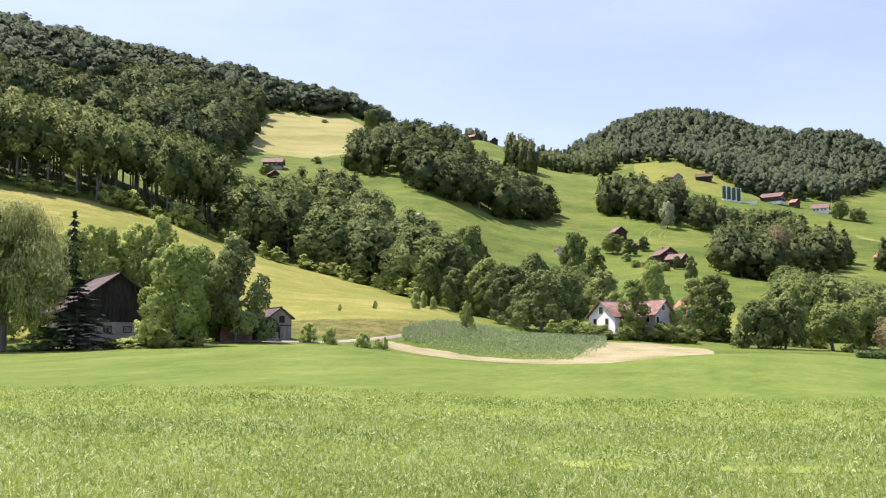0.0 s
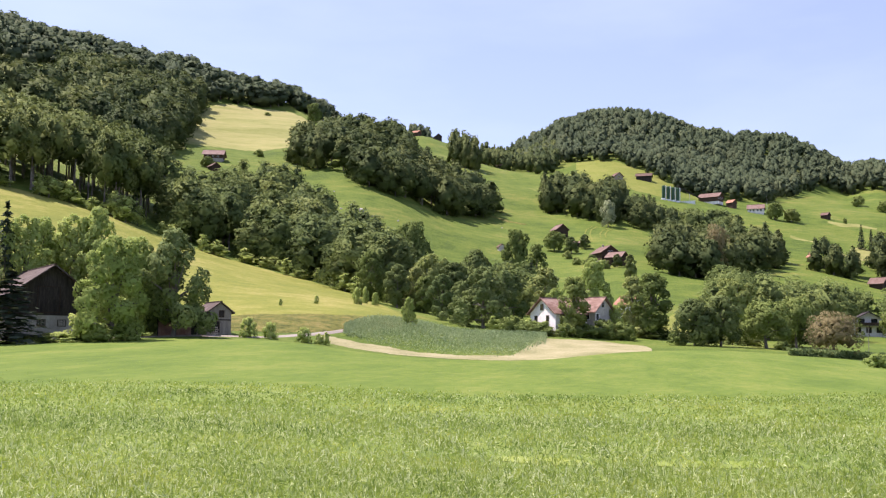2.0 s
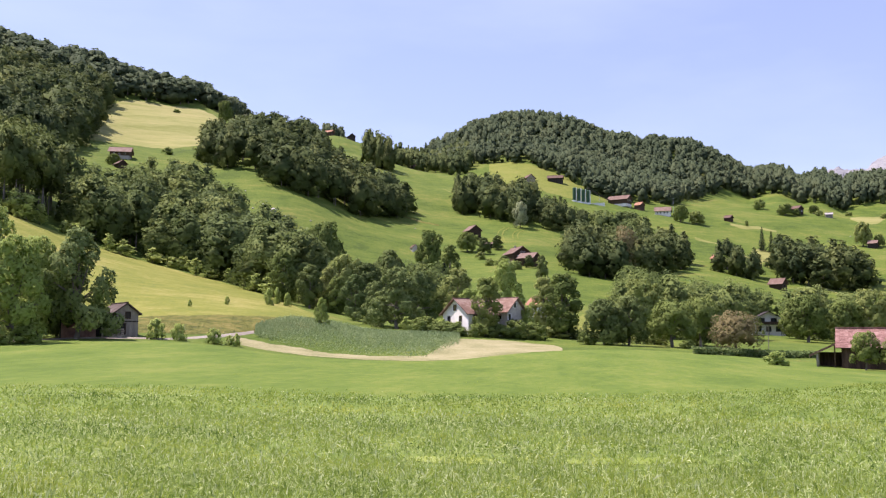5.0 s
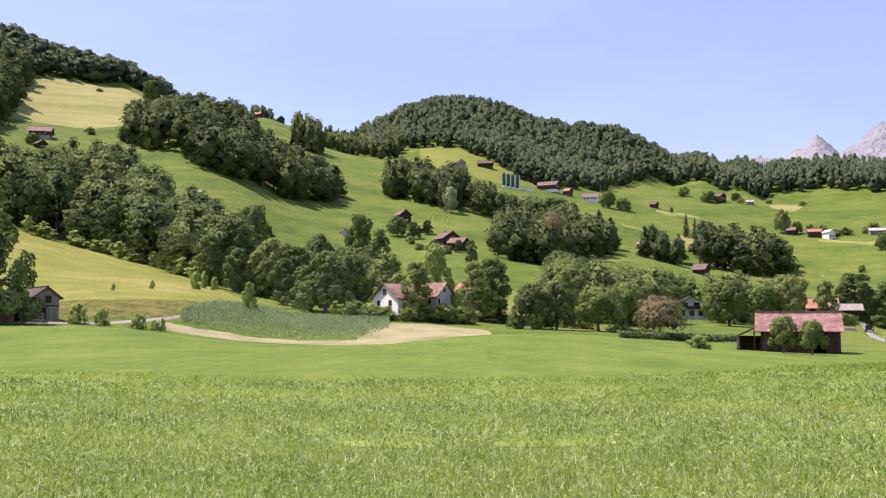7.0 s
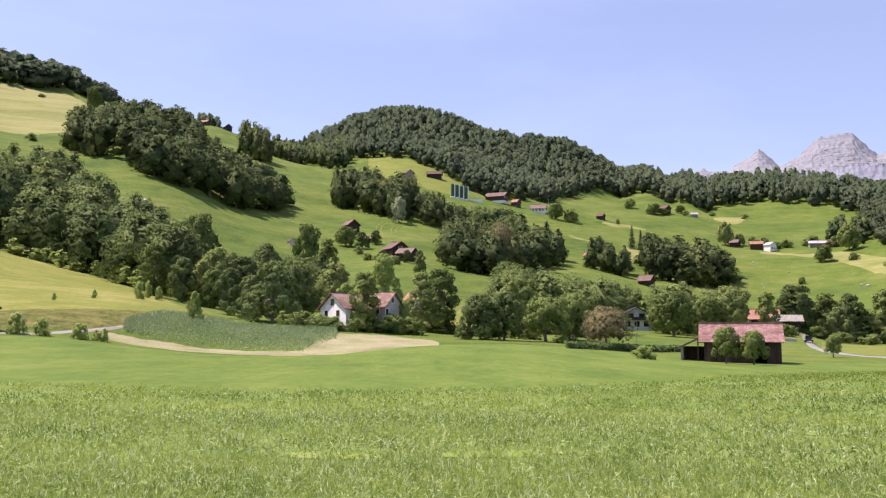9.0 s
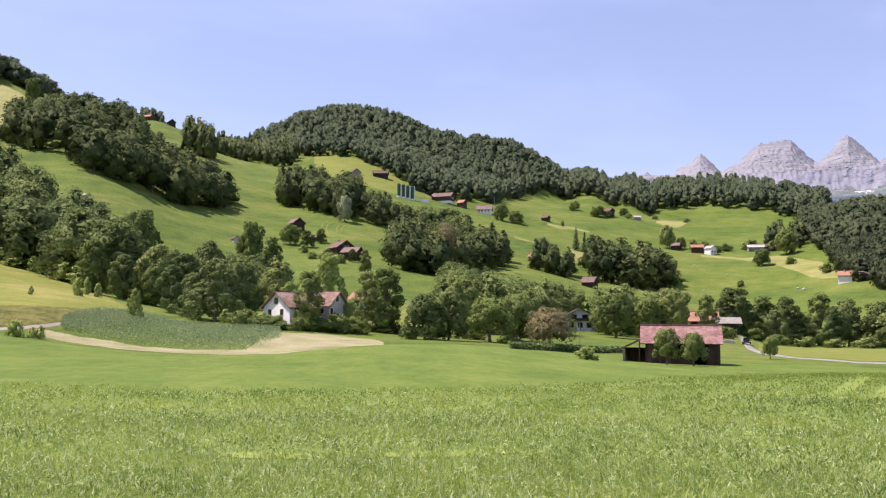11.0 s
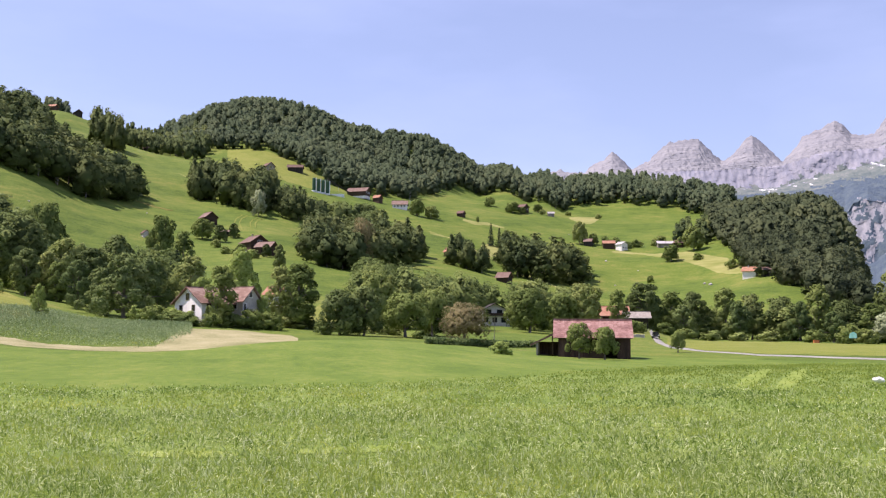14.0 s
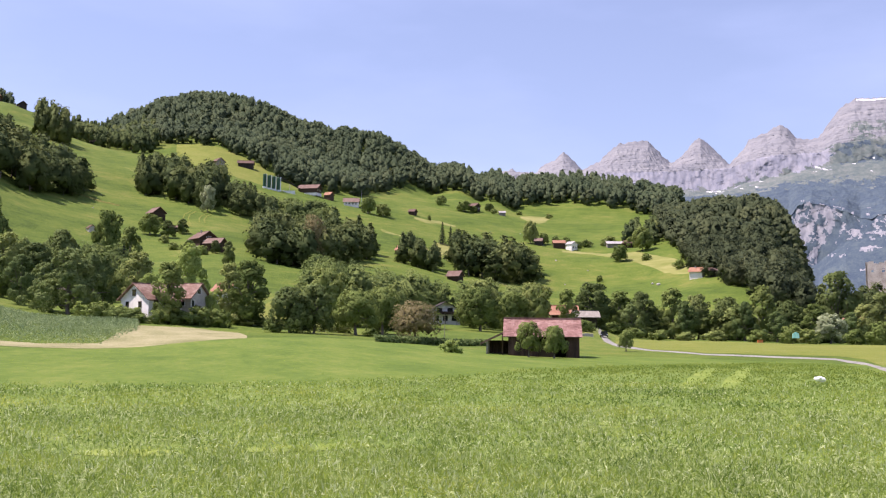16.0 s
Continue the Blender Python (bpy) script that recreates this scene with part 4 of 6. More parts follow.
# ---- woods: far trees that nobody could count ----
def wood_tree(seed, n, count, low, tall, size, fat=1.0, sprays=0, core=0.7, soft=0.12, peak=0.0, level=0.0, bole=0.02):
    """One model tree of a wood: crown, inner masses and a plain bole."""
    rng = np.random.default_rng(seed)
    boughs = boughs_of(rng, count, low, tall, fat, rng.uniform(0.3, 0.5), peak)
    v, q, t, nv = crown(rng, boughs, n, size, tall, sprays, core, soft, 0.4, 0.4, 0.84)
    nv = unit(nv + [0, 0, level])
    tv = np.array([(math.cos(a) * k, math.sin(a) * k, z) for z, k in ((-0.05, bole * 1.3), (low + 0.3, bole * 0.8)) for a in (0, 2.1, 4.2)])
    tq = np.array([[0, 1, 4, 3], [1, 2, 5, 4], [2, 0, 3, 5]])
    tn = np.array([(math.cos(a), math.sin(a), 0) for z in (0, 1) for a in (0, 2.1, 4.2)])
    return v, q, t, tv, tq, nv, tn


def model_wood(seed, edge, deep):
    """Seven trees for the edge of a wood and seven for its inside."""
    return [wood_tree(seed + k, peak=0.2 + (0.7 if k == 3 else 0.08 * (k % 4)), **edge) for k in range(7)], [wood_tree(seed + 20 + k, peak=0.7 if k == 3 else 0.06 * k, **deep) for k in range(7)]


MID_TREES = model_wood(100, dict(n=1500, count=14, low=0.32, tall=1.8, size=0.034, fat=1.1, sprays=7, core=0.74, bole=0.026), dict(n=560, count=8, low=0.5, tall=1.8, size=0.046, fat=1.35, sprays=5, core=0.74, bole=0.026))
NEAR_TREES = model_wood(130, dict(n=1900, count=15, low=0.04, tall=1.35, size=0.028, fat=1.1, sprays=8, core=0.72), dict(n=900, count=10, low=0.22, tall=1.35, size=0.036, fat=1.25, sprays=6, core=0.72))
LOW_TREES = model_wood(150, dict(n=850, count=12, low=0.04, tall=1.3, size=0.04, fat=1.25, sprays=6, core=0.8), dict(n=340, count=7, low=0.25, tall=1.3, size=0.054, fat=1.4, sprays=5, core=0.8))
SLIM_TREES = model_wood(170, dict(n=480, count=10, low=0.05, tall=1.4, size=0.056, fat=1.15, sprays=4), dict(n=240, count=7, low=0.3, tall=1.4, size=0.06, fat=1.25, sprays=4))
FAR_TREES = model_wood(200, dict(n=160, count=7, low=0.04, tall=1.35, size=0.066, fat=1.35, core=0.86, soft=0.1, level=0.3), dict(n=95, count=5, low=0.2, tall=1.3, size=0.072, fat=1.6, core=0.86, soft=0.1, level=0.3))


def in_outline(x, y, outline):
    px, py = polar(np.array([a for a, _ in outline]), np.array([r for _, r in outline]))
    hit = np.zeros(len(x), bool)
    j = len(px) - 1
    for i in range(len(px)):
        c = ((py[i] > y) != (py[j] > y)) & (x < (px[j] - px[i]) * (y - py[i]) / (py[j] - py[i] + 1e-9) + px[i])
        hit ^= c
        j = i
    return hit


def wood(name, outline, gap, tall, wide, models, mat, label, seed, thin=0.0):
    """A wood as one mesh: trees of many sizes scattered over an outline of bearings and distances."""
    rng = np.random.default_rng(seed)
    px, py = polar(np.array([a for a, _ in outline]), np.array([r for _, r in outline]))
    gx, gy = np.meshgrid(np.arange(px.min(), px.max(), gap), np.arange(py.min(), py.max(), gap * 0.87))
    gx = gx + (np.arange(gx.shape[0]) % 2)[:, None] * gap / 2
    x = (gx + rng.uniform(-0.5, 0.5, gx.shape) * gap).ravel()
    y = (gy + rng.uniform(-0.5, 0.5, gx.shape) * gap).ravel()
    keep = in_outline(x, y, outline) & (rng.uniform(0, 1, len(x)) >= thin)
    x, y = x[keep], y[keep]
    z = ground(x, y)
    deep = np.ones(len(x), bool)
    for dx, dy in ((gap, 0), (-gap, 0), (0, gap * 1.2), (0, -gap * 1.2)):
        deep &= in_outline(x + dx, y + dy, outline)
    vs, ns, qs, ts, bs, tones, off = [], [], [], [], [], [], 0
    for k in range(len(x)):
        v, q, t, tv, tq, nv, tn = models[int(deep[k])][rng.integers(7)]
        old = 0.5 + 0.5 * noise.noise(Vector((x[k], y[k], 0)) / 45)
        h = tall[0] + (tall[1] - tall[0]) * np.clip(0.6 * rng.uniform() + 0.75 * old - 0.15, 0, 1.05)
        h, w, a = h * (0.78 if rng.uniform() < 0.15 else 1), rng.uniform(wide[0], wide[1] * 1.12), rng.uniform(0, 6.28)
        tones.append(np.full(len(v) + len(tv), np.clip(0.5 * rng.uniform() + 0.5 * noise.noise(Vector((x[k], y[k], 9)) / 30) + 0.25, 0, 1)))
        turn = np.array([[math.cos(a), -math.sin(a), 0], [math.sin(a), math.cos(a), 0], [0, 0, 1]])
        for p, lists, nor in ((v, (q, t), nv), (tv, (tq,), tn)):
            vs.append((p * [w, w, h]) @ turn.T + [x[k], y[k], z[k]])
            ns.append(nor @ turn.T)
            for f in lists:
                (bs if p is tv else qs if f is q else ts).append(f + off)
            off += len(p)
    q, t, b = np.concatenate(qs), np.concatenate(ts), np.concatenate(bs)
    index = np.concatenate([np.zeros(len(q)), np.ones(len(b)), np.zeros(len(t))])
    m = mesh_of(name, np.concatenate(vs), [q, b, t], [mat, BARK], index, normals=np.concatenate(ns))
    m.attributes.new("tone", "FLOAT", "POINT").data.foreach_set("value", np.concatenate(tones).astype(np.float32))
    return tagged(new(name, m), label, "wood" if name == "woodland" else "undergrowth", kind="stuff")


WOODS = [
    ("woodland", [(-46, 346), (-40, 346), (-35, 347), (-31, 350), (-28.2, 352), (-26.9, 400), (-28, 435), (-34, 432), (-46, 425)], 8.6, (25, 31), (10.5, 15), MID_TREES, DEEP_LEAF, "tall dark beech wood above the hillside meadow"),
    ("woodland", [(-46, 570), (-36, 570), (-33.5, 555), (-29.5, 545), (-27.2, 590), (-26.2, 650), (-25.4, 780), (-25, 890), (-30, 890), (-33, 860), (-33, 730), (-37, 690), (-46, 700)], 14.5, (20, 30), (18, 26), LOW_TREES, WOOD_LEAF, "dense green hillside forest"),
    ("woodland", [(-46, 800), (-38, 800), (-36.5, 850), (-33, 862), (-30, 892), (-25, 890), (-21.8, 905), (-19.2, 925), (-17.2, 960), (-16.8, 1060), (-46, 1190)], 15, (15, 25), (17, 26), FAR_TREES, HAZY_LEAF, "dark forest along the skyline"),
    ("woodland", [(-27.5, 360), (-25, 350), (-21.6, 345), (-18.6, 330), (-15.2, 285), (-13.6, 275), (-13.2, 330), (-14.5, 380), (-16.5, 420), (-19, 470), (-20.5, 520), (-23, 480), (-26, 430)], 11, (15, 24), (14, 20), NEAR_TREES, SLOPE_LEAF, "mixed green wood on the lower slope"),
    ("woodland", [(-20, 610), (-17.3, 585), (-14.9, 535), (-11.8, 548), (-10, 583), (-7.7, 632), (-7.3, 670), (-8.5, 690), (-12, 692), (-14, 715), (-16, 712), (-19.5, 690)], 11.5, (17, 25), (15, 21), LOW_TREES, WOOD_LEAF, "dark wooded knoll above a green slope"),
    ("woodland", [(-14.6, 1230), (-11.2, 1230), (-10.6, 1300), (-14, 1320)], 12, (23, 29), (10, 14), FAR_TREES, HAZY_LEAF, "small far wood on the skyline"),
    ("woodland", [(-10.2, 850), (-8.6, 845), (-8.5, 880), (-10, 890)], 9, (26, 33), (11, 15), LOW_TREES, WOOD_LEAF, "tree clump on the saddle"),
    ("woodland", [(-8.3, 990), (-6, 950), (-4.5, 920), (-3.6, 930), (-4, 1060), (-8.3, 1070)], 10, (14, 22), (9, 13), FAR_TREES, WOOD_LEAF, "trees along the saddle"),
    ("woodland", [(-6.3, 1000), (-2.6, 960), (-1.5, 950), (1, 910), (2.4, 885), (3.6, 838), (5, 842), (6.5, 838), (8.1, 850), (8.8, 905), (10, 960), (11.3, 1050), (12.2, 1180), (12.2, 1225), (-6.6, 1225)], 9.6, (13, 20), (9, 14), FAR_TREES, HAZY_LEAF, "thickly forested rounded hill"),
    ("woodland", [(11.3, 1055), (14, 1065), (17, 1010), (20, 1055), (24, 1035), (27.1, 985), (27.4, 1150), (11.3, 1215)], 9.6, (16, 22), (9.5, 14.5), FAR_TREES, HAZY_LEAF, "long dark wood along the ridge"),
    ("woodland", [(25.8, 1000), (26.2, 800), (27.2, 692), (34.4, 692), (34.3, 860), (31, 940)], 9.5, (11, 20), (9.5, 16), FAR_TREES, SIDE_LEAF, "steep wooded hill at the valley side"),
    ("woodland", [(-4.6, 690), (-3.5, 690), (-0.8, 646), (0.2, 643), (0.2, 698), (-1.5, 722), (-3, 765), (-4.5, 745)], 10, (18, 26), (13, 19), LOW_TREES, WOOD_LEAF, "wood belt across the slope"),
    ("woodland", [(0.2, 643), (1, 640), (3, 650), (3.2, 672), (1, 692), (0.2, 698)], 8, (13, 18), (9, 13), LOW_TREES, WOOD_LEAF, "lower end of the wood belt across the slope"),
    ("woodland", [(1.9, 520), (2.7, 445), (6, 445), (8.2, 520), (9.0, 580), (8.5, 640), (4.6, 620), (2.2, 560)], 10.5, (13, 22), (13, 18), LOW_TREES, WOOD_LEAF, "broad clump of tall trees"),
    ("woodland", [(2.9, 655), (4.6, 650), (6.6, 665), (6.8, 690), (4.4, 700), (3.0, 690)], 9, (11, 16), (10, 14), LOW_TREES, SLOPE_LEAF, "bushy trees below the hill farm"),
    ("woodland", [(-13, 272), (-9, 245), (-6, 240), (-4.5, 262), (-5.5, 320), (-12, 335)], 9, (8, 15), (8, 12), NEAR_TREES, STREAM_LEAF, "tree belt behind the white house"),
    ("woodland", [(5.2, 240), (6.5, 226), (12, 228), (12.5, 310), (14.3, 310), (14.7, 250), (16, 262), (19, 272), (19, 320), (12, 345), (8, 395), (5.4, 400), (5, 330)], 9.5, (8, 16), (8, 13), NEAR_TREES, STREAM_LEAF, "mixed tree belt along the stream"),
    ("woodland", [(10.6, 570), (12.6, 545), (13, 580), (11, 600)], 9, (15, 21), (9, 12), LOW_TREES, WOOD_LEAF, "tree clump in a meadow hollow"),
    ("woodland", [(13.8, 605), (14.6, 565), (16, 570), (18.8, 605), (18.8, 665), (16, 660), (14, 650)], 10.5, (17, 24), (13, 18), SLIM_TREES, WOOD_LEAF, "wood in the meadow hollow"),
    ("woodland", [(24, 790), (25.8, 760), (26.2, 830), (24.4, 850)], 11, (13, 19), (10, 13), FAR_TREES, WOOD_LEAF, "trees beside a far farm"),
    ("woodland", [(21.5, 318), (39, 320), (46, 320), (46, 352), (22, 350)], 10, (8, 13), (9, 13), SLIM_TREES, STREAM_LEAF, "tree belt along the foot of the slope"),
    ("woodland", [(34.9, 430), (37, 400), (40, 400), (46, 420), (46, 560), (36.8, 560), (35.2, 520)], 10, (6, 11), (8, 12), SLIM_TREES, WOOD_LEAF, "trees below the ruined castle"),
]
WOODS += [
    ("undergrowth", [(-46, 342), (-40, 340), (-35, 341), (-31.5, 343), (-28, 343), (-28, 352), (-46, 350)], 5.5, (3, 9), (5, 9), SLIM_TREES, YOUNG_LEAF, "leafy undergrowth below the beech wood"),
    ("undergrowth", [(-28, 343), (-25, 341), (-21.6, 335), (-18.6, 317), (-15.2, 268), (-13.8, 258), (-13.8, 270), (-18.6, 328), (-21.6, 343), (-28, 352)], 5.5, (2, 6), (4, 8), SLIM_TREES, YOUNG_LEAF, "light green undergrowth along the wood's edge"),
    ("undergrowth", [(-7.6, 184), (-5.2, 177), (-4.4, 178), (-5, 192), (-7.4, 196)], 3, (1.5, 3), (3, 5), SLIM_TREES, YOUNG_LEAF, "wild growth round the farmhouse"),
    ("undergrowth", [(0.2, 186), (8, 190), (8, 196), (0.2, 196)], 4.5, (1.2, 3), (3, 5), SLIM_TREES, TREE_LEAF, "wild growth along the stream"),
    ("woodland", [(27.2, 690), (28.6, 600), (29.6, 545), (31, 500), (33, 470), (34.5, 480), (34.5, 600), (34.4, 690)], 9, (10, 19), (9, 15), LOW_TREES, SIDE_LEAF, "mixed trees on the lower flank of the wooded hill"),
]
for seed, spec in enumerate(WOODS):
    wood(*spec, seed + 1)


# ---- the far mountains ----
def mountain_mesh():
    """Foot slope, lower cliff, forest, scree, haze-blue cliff and layered summits, from the foot upwards; heights as
    angles over the eye.
    """
    az = np.arange(15.5, 46, 0.058)
    peaks = [(13, 8), (16.2, 9.5), (16.9, 9.9), (17.4, 10.0), (17.8, 9.8), (18.8, 9.75), (19.4, 10.25), (20.0, 10.5), (20.45, 10.9), (20.85, 10.65), (21.6, 9.9), (22.6, 10.37), (23.3, 11.0), (23.7, 11.3), (24.3, 11.4), (24.7, 11.5), (25.5, 11.47), (26.1, 10.85), (26.7, 10.25), (27.0, 10.25), (27.45, 10.63), (27.8, 10.95), (28.15, 11.44), (28.5, 11.57), (28.85, 11.27), (29.2, 10.91), (29.7, 10.4), (30.1, 9.97), (30.7, 10.6), (31.2, 11.3), (31.85, 11.61), (32.2, 11.66), (32.45, 11.87), (32.9, 12.08), (33.3, 11.86), (33.75, 11.3), (34.4, 11.12), (34.95, 11.22), (35.4, 11.85), (35.95, 12.55), (36.45, 12.97), (36.9, 13.2), (38.5, 13.15), (42, 13), (46, 11)]
    lines = [
        ([13, 46], [0, 0]),
        ([13, 33, 34.8, 35.5, 36.2, 37.2, 46], [3.9, 3.9, 4.2, 4.9, 5.4, 5.6, 6.2]),
        ([13, 33.3, 33.8, 34.5, 35.5, 36.3, 37, 38.2, 46], [6.4, 6.9, 7.6, 7.7, 7.35, 7.15, 6.65, 6.9, 6.9]),
        ([13, 30.3, 31.4, 33, 34.4, 46], [7.6, 8.2, 8.3, 8.75, 8.8, 8.7]),
        ([13, 25, 27, 28.5, 29.7, 31.2, 32.5, 34.2, 35.7, 46], [8.4, 9.1, 8.75, 8.5, 8.53, 8.9, 9.1, 9.5, 9.75, 9.75]),
        ([13, 16, 20, 23, 30, 31, 32, 33.3, 35.1, 35.9, 46], [7.8, 9.0, 9.4, 9.62, 9.76, 10.0, 10.17, 10.3, 10.4, 10.8, 10.85]),
        ([p[0] for p in peaks], [p[1] for p in peaks]),
    ]
    far = [2900, 3300, 3370, 3980, 4160, 4215, 4500]
    rows = [56, 56, 44, 30, 30, 62]
    el = np.array([np.interp(az, a, e) for a, e in lines])
    el[5] = np.minimum(el[5], el[6] - 0.12)
    el[4] = np.minimum(el[4], el[5] - 0.1)
    Z, R, S = [], [], []
    for k in range(6):
        for t in np.arange(rows[k]) / rows[k]:
            r0 = far[k] + (far[k + 1] - far[k]) * t
            Z.append(EYE + r0 * np.tan(np.radians(el[k] + (el[k + 1] - el[k]) * t)))
            R.append(np.full(len(az), r0))
            S.append(np.full(len(az), k + t))
    Z.append(EYE + far[6] * np.tan(np.radians(el[6])))
    R.append(np.full(len(az), far[6]))
    S.append(np.full(len(az), 5.99))
    Z, R, S = np.array(Z), np.array(R), np.array(S)
    A = np.broadcast_to(az, Z.shape)
    x, y = polar(A, R)
    rough, broad, ribs, patch = (np.empty(Z.size) for _ in range(4))
    for k, p in enumerate(zip(x.ravel(), y.ravel(), Z.ravel())):
        v = Vector(p)
        rough[k] = noise.fractal(v / 70, 0.55, 2.2, 5)
        broad[k] = noise.noise(v / 300)
        ribs[k] = noise.noise(Vector((p[0] / 13, p[1] / 26, p[2] / 80)))
        patch[k] = noise.noise(Vector(((p[0] + p[2] * 0.9) / 34, p[1] / 90, p[2] / 60)))
    rough, broad, ribs, patch = (q.reshape(Z.shape) for q in (rough, broad, ribs, patch))
    upper = (S >= 5).astype(float)
    cliff = ((S >= 4) & (S < 5)) | ((S >= 1) & (S < 2))
    near_top = np.clip((5.99 - S) * 4, 0.0, 1)
    step = (((Z + rough * 14 + broad * 20) / 13.0) % 1.0)
    R = R + np.clip(S, 0, 1) * (broad * 40 + rough * np.where(S >= 4, 9, np.where((S >= 1) & (S < 2), 8, 15))) * np.where(S >= 5, 0.35 + 0.65 * near_top, 1) + upper * step * (2.2 + 2.6 * np.abs(broad)) * near_top + cliff * ribs * 6 + upper * ribs * 10 * near_top
    Z = Z + np.clip(S, 0, 1) * rough * np.where(S > 5.5, 6, 12)
    crag = np.array([noise.noise(Vector((a * 4, 3, 1))) + 0.5 * noise.noise(Vector((a * 9, 9, 1))) for a in az])
    Z[-1] += 8 * crag
    Z[-2] += 6 * crag
    Z[-3] += 3 * crag
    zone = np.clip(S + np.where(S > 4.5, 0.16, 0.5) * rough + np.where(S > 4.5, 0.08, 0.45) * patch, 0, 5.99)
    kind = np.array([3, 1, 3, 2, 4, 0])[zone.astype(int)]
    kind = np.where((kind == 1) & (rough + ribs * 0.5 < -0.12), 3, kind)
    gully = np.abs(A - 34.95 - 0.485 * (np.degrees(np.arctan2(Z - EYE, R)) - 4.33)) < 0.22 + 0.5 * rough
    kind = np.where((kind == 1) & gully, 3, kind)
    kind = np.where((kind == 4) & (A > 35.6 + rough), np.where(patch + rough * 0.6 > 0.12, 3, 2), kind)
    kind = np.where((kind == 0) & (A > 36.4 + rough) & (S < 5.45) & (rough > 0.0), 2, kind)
    kind = np.where((S >= 3.25) & (S < 4.1) & (patch > 0.46) & (ribs > 0.05) & (A > 27), 5, kind)
    kind = np.where((S > 5.94) & (A > 36.95) & (S < 5.97), 5, kind)
    R = np.concatenate([R, R[-1:] + 200, R[-1:] + 400])
    Z = np.concatenate([Z, Z[-1:] * 0.8, Z[-1:] * 0.05])
    A = np.broadcast_to(az, R.shape)
    x, y = polar(A, R)
    n = len(az)
    i = (np.arange(len(R) - 1)[:, None] * n + np.arange(n - 1)[None]).ravel()
    face_kind = np.concatenate([kind[:, :-1], np.zeros((1, n - 1), int)])[: len(R) - 1].ravel()
    face_kind = np.concatenate([face_kind, np.zeros(len(i) - len(face_kind), int)])
    return mesh_of("mountain_range", np.stack([x, y, Z], 2).reshape(-1, 3), [np.stack([i, i + 1, i + 1 + n, i + n], 1)], [STRATA, LOW_CLIFF, HAZY_PASTURE, HAZY_FOREST, HAZY_CLIFF, SNOW], face_kind)


# distance haze is painted in: blue forest and scree, paler bluish rock
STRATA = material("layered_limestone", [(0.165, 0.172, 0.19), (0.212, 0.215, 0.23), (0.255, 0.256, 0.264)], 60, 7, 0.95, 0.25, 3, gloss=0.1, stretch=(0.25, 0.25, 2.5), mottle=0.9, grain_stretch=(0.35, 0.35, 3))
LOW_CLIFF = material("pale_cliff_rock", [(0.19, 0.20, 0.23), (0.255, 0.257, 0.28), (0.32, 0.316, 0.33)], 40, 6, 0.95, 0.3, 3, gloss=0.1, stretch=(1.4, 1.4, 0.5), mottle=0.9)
HAZY_CLIFF = material("haze_blue_cliff", [(0.20, 0.21, 0.255), (0.245, 0.25, 0.288), (0.29, 0.288, 0.315)], 50, 8, 0.95, 0.25, 3, gloss=0.1, stretch=(1.5, 1.5, 0.3), mottle=0.8)
HAZY_PASTURE = material("hazy_pasture_scree", [(0.09, 0.118, 0.12), (0.125, 0.15, 0.14), (0.175, 0.19, 0.18)], 70, 8, 0.95, gloss=0.1, mottle=1.0)
HAZY_FOREST = material("haze_blue_forest", [(0.055, 0.08, 0.112), (0.07, 0.098, 0.125), (0.095, 0.125, 0.140)], 60, 7, 0.95, 0.6, 4, gloss=0.1, mottle=0.9)
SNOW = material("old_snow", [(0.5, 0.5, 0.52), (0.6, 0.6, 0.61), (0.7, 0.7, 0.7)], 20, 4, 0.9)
tagged(new("mountain_range", mountain_mesh()), "jagged pale limestone peaks above forested cliffs, haze painted in", "mountain", kind="structure")


